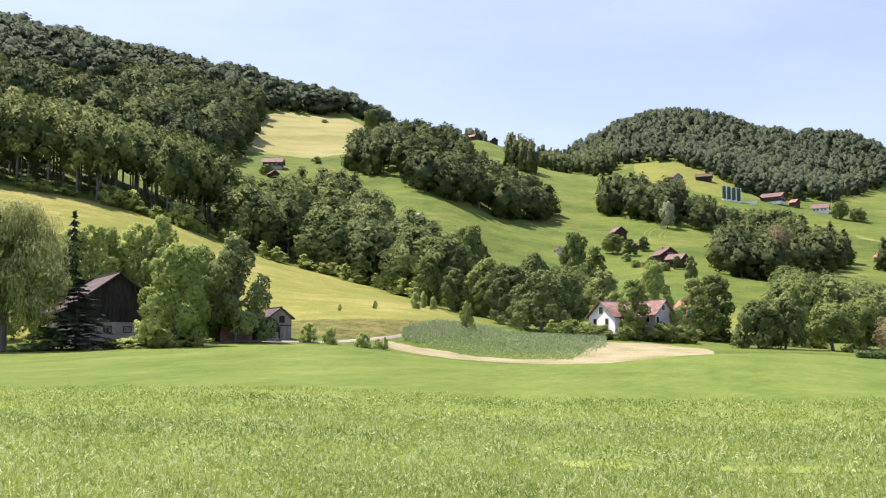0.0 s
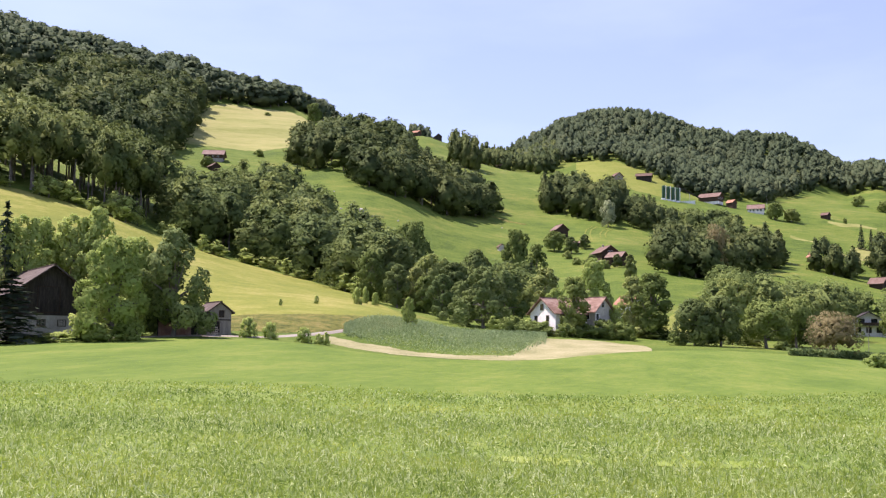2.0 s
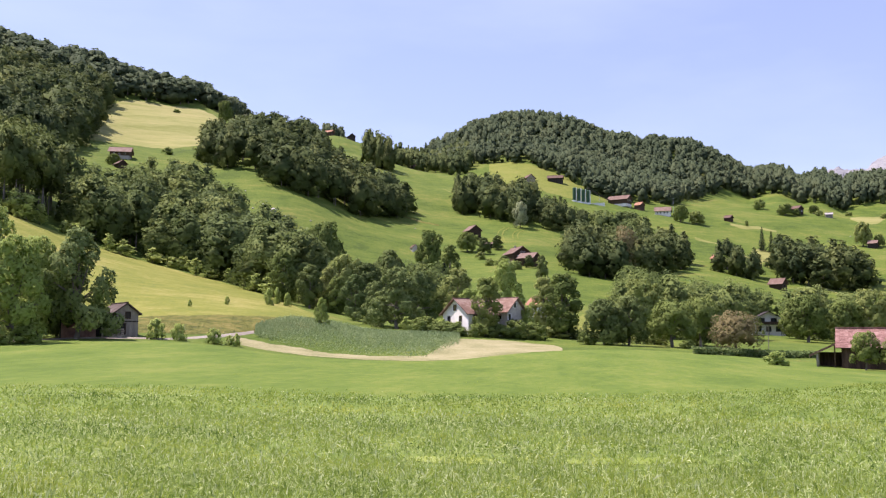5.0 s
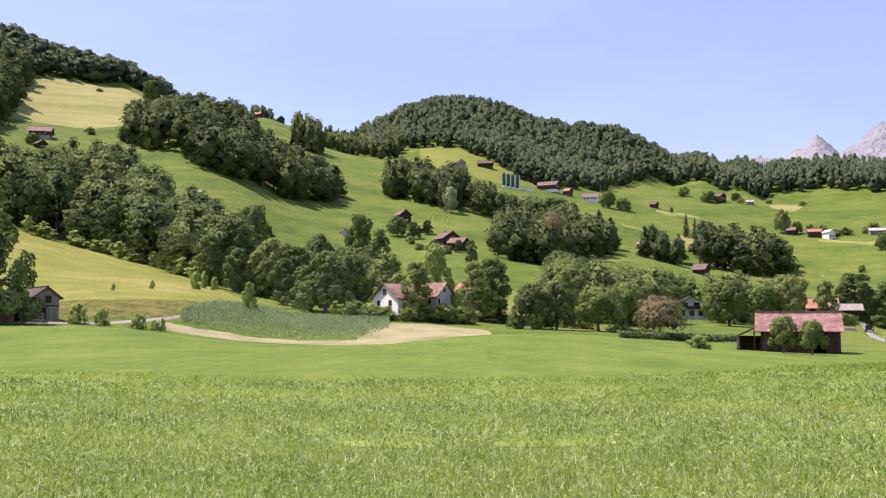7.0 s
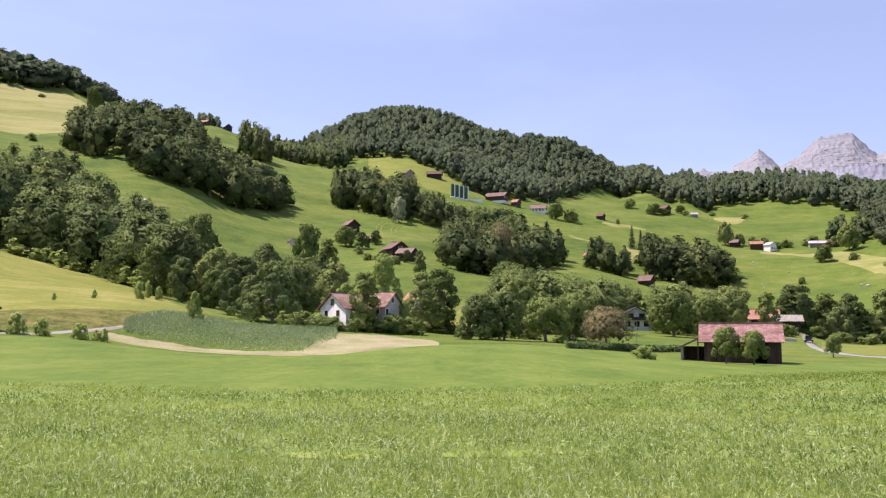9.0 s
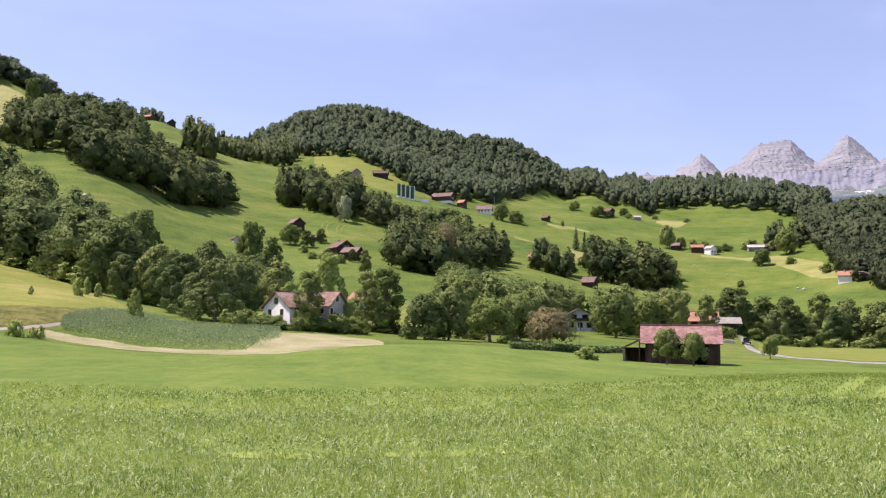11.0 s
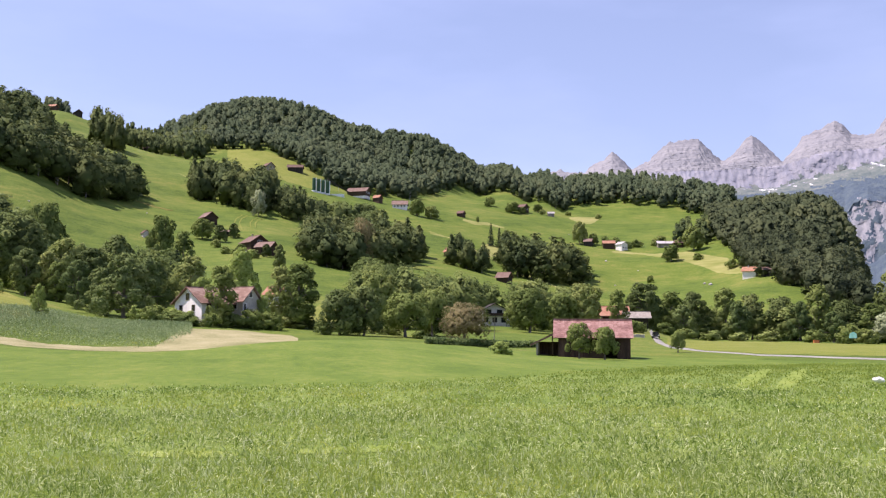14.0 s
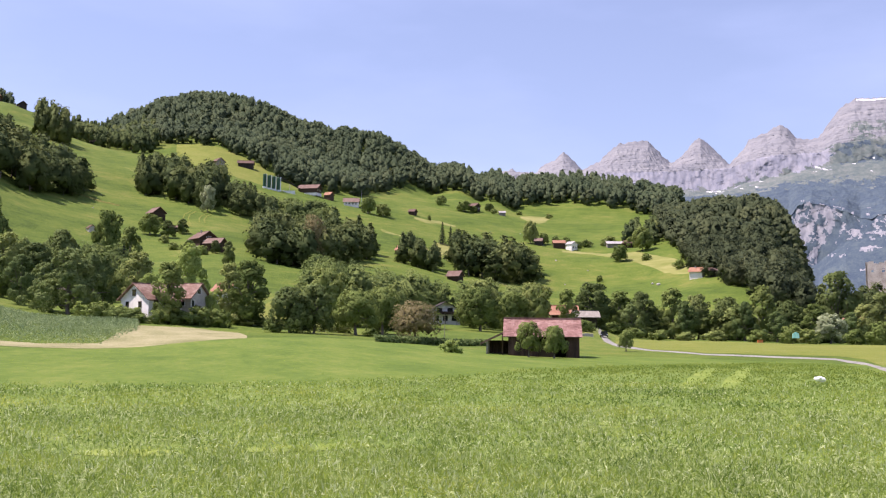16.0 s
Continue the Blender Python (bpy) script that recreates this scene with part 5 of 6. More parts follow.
# ---- buildings ----
def gable_house(name, az, r, wide, deep, eaves, rise, turn, wall_mat, roof_mat, label, category, group="", over=0.5, base=0.0, base_mat=None, openings=(), chimney=None, sink=0.4, roof_label="", slab=0.16):
    """A house with its ridge along x. openings: (side, x, z, width, height, kind) with side f front, b back, l west gable, r east gable."""
    if turn < 0 and any(o[0] == "l" for o in openings):
        turn += 180
    root = thing(name, spot(az, r), turn, label, category, group)
    w, d = wide / 2, deep / 2
    bm = prism([(-d, base if base_mat else -sink), (d, base if base_mat else -sink), (d, eaves), (0, eaves + rise), (-d, eaves)], -w, w)
    bmesh.ops.rotate(bm, verts=bm.verts, cent=(0, 0, 0), matrix=Matrix.Rotation(radians(90), 3, "Z"))
    part("wall", bm, wall_mat, root)
    if base_mat:
        part("plinth", box(-w - 0.03, -d - 0.03, -sink, w + 0.03, d + 0.03, base), base_mat, root, "pale masonry plinth")
    pitch = math.atan2(rise, d)
    for s in (-1, 1):
        y1, z1 = s * (d + over), eaves - over * math.tan(pitch)
        up = slab / math.cos(pitch)
        bm = prism([(s * 0.0, eaves + rise + 0.02), (y1, z1 + 0.02), (y1, z1 + up), (0, eaves + rise + up)], -w - over, w + over)
        bmesh.ops.rotate(bm, verts=bm.verts, cent=(0, 0, 0), matrix=Matrix.Rotation(radians(90), 3, "Z"))
        # the turn carries y of the outline into -x of the plan; turn the outline back along the ridge
        part("roof", bm, roof_mat, root, roof_label)
    part("ridge_cap", box(-w - over, -0.16, eaves + rise + slab * 0.9, w + over, 0.16, eaves + rise + slab * 1.1 + 0.1), roof_mat, root)
    for side, x, z, ow, oh, kind in openings:
        facing = {"f": (0, -d), "b": (0, d), "l": (-w, 0), "r": (w, 0)}[side]
        spin = {"f": 0, "b": 180, "l": -90, "r": 90}[side]
        pos = pose(facing[0], facing[1], 0, 0, 0, spin)
        hole = new(kind)
        hole.parent = root
        hole.matrix_basis = pos
        bm = box(x - ow / 2 - 0.09, -0.07, z - 0.09, x + ow / 2 + 0.09, 0.02, z)
        for x0, z0, x1, z1 in ((x - ow / 2 - 0.09, z + oh, x + ow / 2 + 0.09, z + oh + 0.09), (x - ow / 2 - 0.09, z, x - ow / 2, z + oh), (x + ow / 2, z, x + ow / 2 + 0.09, z + oh)):
            box(x0, -0.07, z0, x1, 0.02, z1, bm)
        part("frame", bm, WHITE_PAINT if kind == "window" and wall_mat not in (PLASTER, DARK_WOOD) else BROWN_WOOD, hole)
        # a gate is filled with a flat sheet painted as inner shade
        part("pane" if kind == "window" else "leaf", box(x - ow / 2, -0.03, z, x + ow / 2, 0.03, z + oh), DARK_GLASS if kind == "window" else SHADOW_GAP if kind == "gate" else DARK_WOOD, hole)
    if chimney is not None:
        zc = eaves + rise
        ch = part("chimney", box(chimney - 0.3, 0.2, zc - 0.8, chimney + 0.3, 0.8, zc + 0.9), CONCRETE, root, "rendered chimney")
        part("cap", box(chimney - 0.4, 0.1, zc + 0.9, chimney + 0.4, 0.9, zc + 1.0), CONCRETE, ch)
    return root


def row_of(side, z, w, h, xs, kind="window"):
    return [(side, x, z, w, h, kind) for x in xs]


# the white farmhouse: two wings with their gables to the valley
gable_house("farmhouse", -3.55, 182, 8.0, 8.6, 3.7, 2.7, 38, PLASTER, FADED_TILES, "old white farmhouse wing with weathered tiled roof", "house", "white farmhouse", 0.6,
            openings=row_of("l", 2.2, 0.8, 0.95, (-2.2, 1.7)) + row_of("l", -0.3, 0.95, 1.1, (-0.6, 2.2)) + [("l", -0.2, 4.3, 0.9, 1.0, "window")] + row_of("f", 2.2, 0.8, 1.1, (-2.5, 0, 2.5)), sink=2.5)
# this wing faces away from the sun; its shade is painted as a grey wall
gable_house("farmhouse", -2.15, 184, 9.5, 5.0, 4.5, 2.3, -38, GREY_PLASTER, FADED_TILES, "farmhouse wing greyed for its shaded side, with rusty tiled roof", "house", "white farmhouse", 0.6,
            openings=row_of("r", 5.0, 0.9, 1.0, (-0.3,)) + row_of("r", 2.6, 0.8, 1.2, (-1.9,)) + row_of("f", 2.8, 0.8, 1.1, (-3, 0, 3)), sink=2.5)
# the big old barn in the yard
BIG = gable_house("barn", -33.6, 140, 17, 11.5, 4.6, 4.3, 136, DARK_WOOD, WORN_TILES, "big old barn of blackened boards on a pale plinth", "barn", "", 1.0, 2.6, CONCRETE,
            row_of("l", 1.3, 0.9, 0.7, (-3.5, -1.2, 1.3, 3.6)) + [("l", -0.4, 3.0, 2.6, 3.2, "door")], sink=1.5)
for k in range(22):
    part("board", box(-8.56, -5.7 + k * 0.52, 2.62, -8.5, -5.7 + k * 0.52 + 0.44, 4.6), DARK_WOOD, BIG)
# the shed at the end of the yard
SHED = gable_house("shed", -24.05, 138, 6, 3.2, 2.9, 1.2, 132, GREY_WOOD, WORN_TILES, "small silvered timber shed with tiled roof", "shed", "", 0.4, openings=[("l", 0.2, 2.2, 0.6, 0.8, "door"), ("l", -0.6, 0.1, 1.0, 1.4, "door")], sink=0.8)
part("beam", box(-3.08, -1.6, 1.7, -3.0, 1.6, 1.85), DARK_WOOD, SHED)
LEAN = thing("lean_to", spot(-25.4, 134.5), 22, "low dark lean-to shed with open front", "shed")
part("roof", prism([(-4.2, 3.0), (3.0, 3.0), (3.0, 3.14), (-4.2, 3.14)], -1.8, 2.2), BROWN_TILES, LEAN)
part("wall", box(-4.0, 1.7, -0.5, 2.8, 1.9, 3.0), DARK_WOOD, LEAN)
part("side_wall", box(-4.0, -1.4, -0.5, -3.85, 1.7, 3.0), BROWN_WOOD, LEAN)
part("front_boards", box(-3.85, -1.5, -0.5, 0.4, -1.4, 1.7), RED_TILES, LEAN, "reddish boards")
for x in (-4.0, 0.5, 2.7):
    part("post", box(x, -1.55, -0.5, x + 0.16, -1.39, 3.0), DARK_WOOD, LEAN)
PILE = thing("firewood_stack", spot(-24.35, 132.9), 20, "stack of split firewood, pale cut ends outward", "firewood")
rng = random.Random(4)
for k in range(60):
    x, z, s = -1.3 + (k % 12) * 0.235 + rng.uniform(-0.03, 0.03), 0.12 + (k // 12) * 0.25 + rng.uniform(-0.02, 0.02), rng.uniform(0.1, 0.13)
    part("log", tube([(x, -0.35, z), (x, 0.4, z)], [s, s], 6), FIREWOOD, PILE)

# the red-roofed field barn
FIELD_BARN = thing("field_barn", spot(19.2, 139, 0.12), -19.2 + 1, "long dark timber field barn with faded red tiled roof", "barn")
FIELD_BARN.scale = (0.925, 1, 1)
part("back_wall", box(-5.2, 4.2, -0.4, 5.6, 4.35, 2.9), REDDISH_BOARDS, FIELD_BARN)
part("side_wall", box(-5.2, -2.9, -0.4, -5.05, 4.2, 2.9), REDDISH_BOARDS, FIELD_BARN)
part("side_wall", box(5.45, -2.9, -0.4, 5.6, 4.2, 2.9), REDDISH_BOARDS, FIELD_BARN)
for x0, x1, z1, mat in ((-5.2, -2.4, 2.8, REDDISH_BOARDS), (-0.6, 1.9, 1.2, BROWN_WOOD), (3.8, 5.6, 2.8, REDDISH_BOARDS), (-2.4, -0.6, 2.8, REDDISH_BOARDS)):
    part("front_wall", box(x0, -3.0, -0.4, x1, -2.85, z1), mat, FIELD_BARN)
for x in (-0.6, 1.9, 3.7):
    part("post", box(x - 0.1, -3.05, -0.4, x + 0.1, -2.83, 2.9), BROWN_WOOD, FIELD_BARN)
for x0 in (-5.2, 5.45):
    part("gable", prism([(-2.9, 2.9), (4.3, 2.9), (0.6, 5.2)], 0, 0.15), REDDISH_BOARDS, FIELD_BARN).matrix_basis = pose(x0 + 0.15, 0, 0, 0, 0, 90)
part("roof_deck", prism([(-3.6, 2.62), (0.6, 5.22), (0.6, 5.32), (-3.6, 2.72)], -5.9, 6.0), REDDISH_BOARDS, FIELD_BARN).matrix_basis = pose(0, 0, 0, 0, 0, 90) @ pose(0, 0, 0)
part("roof_deck", prism([(4.9, 2.62), (0.6, 5.22), (0.6, 5.32), (4.9, 2.72)], -5.9, 6.0), REDDISH_BOARDS, FIELD_BARN).matrix_basis = pose(0, 0, 0, 0, 0, 90)


def tile_rows(parent, x0, x1, low, high, courses, mat):
    """Courses of overlapping tiles on a roof slope from the eaves (y, z) to the ridge; each course one strip of tiles with a slightly wavy edge."""
    rng = random.Random(5)
    for k in range(courses):
        a, b = k / courses, (k + 1.15) / courses
        bm = bmesh.new()
        n = int((x1 - x0) / 0.55)
        order = list(range(n))
        rng.shuffle(order)
        for i in order:
            xa, xb = x0 + (x1 - x0) * i / n, x0 + (x1 - x0) * (i + 0.99) / n
            lift = 0.1 + rng.uniform(0, 0.016)
            pts = []
            for t, up in ((a, lift + 0.022), (b, lift - 0.012)):
                y, z = low[0] + (high[0] - low[0]) * min(t, 1), low[1] + (high[1] - low[1]) * min(t, 1) + up
                pts += [(xa, y, z), (xb, y, z)]
            v = [bm.verts.new(p) for p in pts]
            u = [bm.verts.new((p[0], p[1], p[2] - 0.06)) for p in pts]
            bm.faces.new((v[0], v[1], v[3], v[2]))
            bm.faces.new((u[0], u[1], v[1], v[0]))
            bm.faces.new((u[0], v[0], v[2], u[2]))
            bm.faces.new((v[1], u[1], u[3], v[3]))
        part("tile_course", bm, mat, parent)


tile_rows(FIELD_BARN, -6.0, 6.05, (-3.65, 2.62), (0.6, 5.22), 16, RED_TILES)
part("ridge_cap", box(-6.0, 0.35, 5.28, 6.05, 0.85, 5.46), RED_TILES, FIELD_BARN)
part("fascia", prism([(-9.5, 1.5), (-5.2, 3.42), (-5.2, 3.72), (-9.5, 1.8)], -2.16, -2.06), FADED_TILES, FIELD_BARN, "weathered edge board")
part("side_roof", prism([(-9.5, 1.64), (-5.2, 3.58), (-5.2, 3.72), (-9.5, 1.78)], -2.05, 3.6), FADED_TILES, FIELD_BARN, "sloping side roof over an open bay")
part("corner_post", box(-8.6, -2.0, -0.4, -8.3, -1.7, 1.95), GREY_WOOD, FIELD_BARN)
part("corner_post", box(-8.6, 3.1, -0.4, -8.3, 3.4, 1.95), GREY_WOOD, FIELD_BARN)
part("bay_wall", box(-8.5, 3.3, -0.4, -5.2, 3.42, 2.1), REDDISH_BOARDS, FIELD_BARN)
part("bay_post", box(-6.2, -2.0, -0.4, -6.02, -1.8, 3.0), BROWN_WOOD, FIELD_BARN)

# chalets, huts and farmsteads on the slopes
gable_house("chalet", -0.9, 478, 11, 9.5, 4.8, 3.2, -62, BROWN_WOOD, BROWN_TILES, "dark brown timber chalet on the slope", "house", "slope houses", 0.9, 0.7, CONCRETE, row_of("l", 2.4, 0.9, 1.0, (-2.2, 0, 2.2)) + row_of("l", 4.7, 0.8, 0.8, (-0.8, 0.8)), chimney=1.5, sink=2)
gable_house("barn", -0.2, 468, 8, 7, 3.8, 2.4, -30, BROWN_WOOD, BROWN_TILES, "timber stable beside the chalet", "barn", "slope houses", 0.8, openings=[("f", 0, 0, 2, 2.2, "gate")], sink=2)
gable_house("barn", -3.6, 582, 8.5, 7.5, 4.4, 3.0, -60, BROWN_WOOD, BROWN_TILES, "small dark timber hay barn on the slope", "barn", "hay barns", 0.8, openings=[("l", 0, 0.3, 1.8, 2, "gate")], sink=2)
gable_house("barn", -2.5, 545, 8, 4, 2.0, 1.0, -8, DARK_WOOD, BROWN_TILES, "low dark stable along the slope", "barn", "hay barns", 0.4, sink=2)
gable_house("hut", -7.1, 505, 3.4, 3.4, 2.0, 1.4, -60, GREY_PLASTER, BROWN_TILES, "small pale hut half behind a tree", "hut", "huts", 0.4, sink=2)
gable_house("barn", -24.3, 608, 11.5, 9, 3.2, 3.0, 14, BROWN_WOOD, BROWN_TILES, "broad brown-roofed alpine farm barn", "barn", "hay barns", 1.2, 0.4, CONCRETE, row_of("f", 1.2, 0.8, 0.8, (-3, 0, 3)), sink=3)
gable_house("hut", -24.3, 572, 5.5, 5, 2.2, 1.8, -40, BROWN_WOOD, BROWN_TILES, "small timber hut among the trees", "hut", "huts", 0.7, sink=3)
gable_house("hut", -19.05, 788, 7.5, 6, 3.0, 2.2, -25, BROWN_WOOD, BROWN_TILES, "brown hut at the edge of the hay meadow", "hut", "huts", 0.8, sink=3)
gable_house("house", -12.3, 1130, 9, 7, 3.6, 2.6, -20, BROWN_WOOD, ORANGE_TILES, "far house with orange tiled roof", "house", "slope houses", 0.8, sink=3)
gable_house("house", -11.0, 1120, 9, 8, 4.0, 3.0, -62, DARK_WOOD, BROWN_TILES, "dark timber house near the skyline", "house", "slope houses", 0.8, sink=3)
gable_house("barn", -7.2, 985, 9, 6, 2.6, 2.0, -10, DARK_WOOD, BROWN_TILES, "low dark barn on the saddle", "barn", "hay barns", 0.7, sink=3)
gable_house("barn", -0.2, 840, 9, 8, 4.0, 3.0, -62, GREY_WOOD, BROWN_TILES, "hay barn with steep brown roof", "barn", "hay barns", 0.9, sink=3)
gable_house("barn", 1.4, 858, 13, 8, 3.6, 2.6, -8, DARK_WOOD, BROWN_TILES, "long dark hay barn below the wood", "barn", "hay barns", 0.9, sink=3)
gable_house("barn", 5.2, 814, 17, 10, 4.6, 3.4, -28, BROWN_WOOD, BROWN_TILES, "large red-brown timber barn of a hill farm", "barn", "hill farm", 1.0, 0.5, PLASTER, row_of("l", 2.6, 1.0, 1.2, (-3, 0, 3)), sink=2)
gable_house("house", 6.35, 808, 6, 6, 4.0, 2.4, -40, BROWN_WOOD, ORANGE_TILES, "small brown house of a hill farm", "house", "hill farm", 0.6, sink=3)
gable_house("house", 7.7, 796, 12, 9, 3.2, 3.4, -12, PLASTER, BROWN_TILES, "white hill farmhouse with brown roof", "house", "hill farm", 0.9, openings=row_of("f", 1.0, 1.0, 1.2, (-4, -1.5, 1.5, 4)), chimney=2, sink=3)
gable_house("hut", 11.4, 802, 5.5, 5, 2.8, 1.9, -40, BROWN_WOOD, BROWN_TILES, "small field hut on the meadow", "hut", "huts", 0.6, sink=2)
gable_house("hut", 10.7, 608, 5, 5, 3.6, 2.6, -60, BROWN_WOOD, ORANGE_TILES, "small hut above a tree clump", "hut", "huts", 0.6, sink=2)
gable_house("house", 15.1, 914, 9, 8, 4.4, 2.6, -50, BROWN_WOOD, BROWN_TILES, "brown farmhouse below the ridge wood", "house", "slope houses", 0.8, openings=row_of("l", 1.4, 1, 1.2, (-2, 1.5)), sink=3)
gable_house("hut", 16.8, 920, 6, 5, 2.6, 1.6, -10, GREY_WOOD, SHEET_ROOF, "low shed below the ridge wood", "shed", "huts", 0.5, sink=3)
gable_house("barn", 14.0, 534, 7, 6, 3.0, 2.6, -40, BROWN_WOOD, BROWN_TILES, "brown-roofed barn at the meadow's foot", "barn", "hay barns", 0.8, openings=[("l", 0, 0.2, 1.8, 2, "gate")], sink=2)
gable_house("house", 20.2, 760, 9, 7, 3.8, 2.2, -15, BROWN_WOOD, ORANGE_TILES, "orange-roofed house of a far hamlet", "house", "hamlet", 0.7, sink=3)
gable_house("house", 20.95, 755, 6, 7, 4.4, 2.0, -60, PLASTER, SHEET_ROOF, "white house of a far hamlet", "house", "hamlet", 0.6, openings=row_of("l", 1.2, 0.9, 1.1, (-1.5, 1.5)), sink=3)
gable_house("hut", 19.0, 765, 6, 6, 3.4, 2.2, -30, DARK_WOOD, BROWN_TILES, "dark hut of a far hamlet", "hut", "hamlet", 0.6, sink=3)
gable_house("barn", 23.5, 775, 13, 9, 2.8, 2.0, -15, GREY_WOOD, SHEET_ROOF, "long farm shed with pale sheet roof", "barn", "hamlet", 1.0, sink=3)
gable_house("house", 24.3, 770, 7, 7, 3.6, 2.2, -40, BROWN_WOOD, BROWN_TILES, "brown farmhouse beside a long shed", "house", "hamlet", 0.7, sink=3)
gable_house("house", 28.2, 582, 7.5, 6.5, 3.8, 2.3, -42, PLASTER, ORANGE_TILES, "white farmhouse with orange roof at the wood's edge", "house", "slope houses", 0.8, openings=row_of("l", 2.0, 1, 1.2, (-2, 1.5)) + row_of("f", 2.0, 1, 1.2, (-2.5, 0, 2.5)), chimney=1, sink=3)
gable_house("shed", 29.2, 576, 7, 6, 3.2, 1.6, -20, DARK_WOOD, BROWN_TILES, "dark shed beside a farmhouse", "shed", "slope houses", 0.7, sink=3)
CHALET = gable_house("house", 13.3, 285, 8, 9.0, 4.0, 2.3, -94, PLASTER, DARK_WOOD, "white house with dark low-pitched roof among trees", "house", "valley houses", 1.3, openings=row_of("l", 0.9, 1.2, 1.3, (-2.6, 0, 2.6)) + row_of("l", 3.4, 1.4, 1.1, (-1.8, 1.4)) + row_of("f", 0.9, 1.2, 1.3, (-1, 1.5)), sink=1)
part("balcony", box(-5.1, -3.4, 2.7, -4.02, 3.4, 2.84), DARK_WOOD, CHALET, "dark timber balcony floor")
part("balcony_rail", box(-5.1, -3.4, 2.86, -5.02, 3.4, 3.55), BROWN_WOOD, CHALET)
for y in (-3.3, 0, 3.2):
    part("balcony_post", box(-5.08, y, -0.5, -4.95, y + 0.13, 2.7), DARK_WOOD, CHALET)
gable_house("house", 20.45, 268, 6.6, 7, 3.6, 2.2, -15, BROWN_WOOD, ORANGE_TILES, "orange-roofed farmhouse behind the field barn", "house", "valley houses", 0.9, sink=1)
gable_house("shed", 21.75, 262, 5.6, 5, 2.4, 1.3, -15, DARK_WOOD, GREY_WOOD, "dark shed with weathered grey-brown roof by the lane", "shed", "valley houses", 0.9, sink=1)
gable_house("hut", -12.6, 268, 6, 5, 3.0, 2.0, -40, BROWN_WOOD, BROWN_TILES, "tumbledown brown hut under trees", "hut", "huts", 0.6, sink=1)
gable_house("house", 0.5, 272, 6, 5, 4.2, 2.0, -40, PLASTER, ORANGE_TILES, "small orange-roofed house showing over trees", "house", "valley houses", 0.6, sink=2)
gable_house("house", 36.5, 380, 7, 6, 5.0, 2.4, -30, PLASTER, ORANGE_TILES, "white house below the ruined castle", "house", "valley houses", 0.6, openings=row_of("f", 2.2, 1, 1.2, (-2, 1)), sink=2)
gable_house("house", 37.3, 375, 9, 7, 3.6, 2.2, -10, GREY_PLASTER, BROWN_TILES, "brown-roofed house below the ruined castle", "house", "valley houses", 0.6, sink=2)

# green tower silos of the hill farm
for k, a in enumerate((2.52, 2.79, 3.06, 3.33)):
    silo = thing("silo", spot(a, 788), 0, "tall dark green tower silo with pale ribs", "silo", "silos")
    part("tower", tube([(0, 0, -1), (0, 0, 10.8), (0, 0, 11.3), (0, 0, 11.6)], [1.4, 1.4, 1.1, 0.4], 18), SILO_GREEN, silo)
    part("rib", box(1.42, -1.0, -1, 2.1, -0.4, 11.3), SILO_WHITE, silo)
    part("base", tube([(0, 0, -2), (0, 0, 0.8)], [1.9, 1.85], 16), SILO_WHITE, silo, "white concrete ring base")
CONVEYOR = thing("conveyor", spot(4.0, 800), 0, "slanting dark conveyor from the silos to the barn", "conveyor")
part("belt", tube([(-9.5, -5, 11.6), (9, 4, 2.5)], [0.6, 0.6], 4), DARK_WOOD, CONVEYOR)
part("post", tube([(0, -0.5, -2), (0, -0.5, 6)], [0.12, 0.12], 5), METAL, CONVEYOR)
FORECOURT = thing("forecourt_wall", spot(3.9, 790), -10, "low white retaining wall of a hill farm", "wall")
part("wall", box(-6, -0.3, -2, 6, 0.3, 1.7), SILO_WHITE, FORECOURT)

YARD_WALL = thing("garden_wall", spot(21.55, 226), -18, "low pale wall of stacked blocks by the lane", "wall")
for k in range(5):
    part("block", box(-2.6 + k * 1.05, -0.3, -0.3, -1.6 + k * 1.05, 0.3, 0.55 + 0.1 * (k % 2), bevel=0.04), CONCRETE, YARD_WALL)

# the ruined castle above the trees
CASTLE = thing("castle_ruin", spot(38.15, 600, 8), -38, "roofless ruined castle of reddish-grey masonry", "castle")
rng = random.Random(12)


def ruin_wall(x0, y0, x1, y1, top):
    """A thick broken wall with window holes and a ragged crown."""
    n = max(4, int(math.hypot(x1 - x0, y1 - y0) / 1.4))
    bm = bmesh.new()
    way = Vector((x1 - x0, y1 - y0, 0)) / n
    side = Vector((-way.y, way.x, 0)).normalized() * 0.9
    for k in range(n):
        a = Vector((x0, y0, 0)) + way * k
        hole = k % 4 == 2
        h = top + rng.uniform(-1.2, 0.8)
        for z0, z1 in (((-12, 3), (5.2, h)) if hole else ((-12, h),)):
            low = [bm.verts.new((*(p.xy), z0)) for p in (a, a + way, a + way + side, a + side)]
            up = [bm.verts.new((*(p.xy), z1)) for p in (a, a + way, a + way + side, a + side)]
            bm.faces.new(low[::-1])
            bm.faces.new(up)
            for i in range(4):
                bm.faces.new((low[i], low[(i + 1) % 4], up[(i + 1) % 4], up[i]))
    part("wall", bm, RUIN_STONE, CASTLE)


ruin_wall(-10, -7, 14, -7, 9)
ruin_wall(14, -7, 14, 8, 8)
ruin_wall(14, 8, -10, 8, 7)
ruin_wall(-10, 8, -10, -7, 8.5)

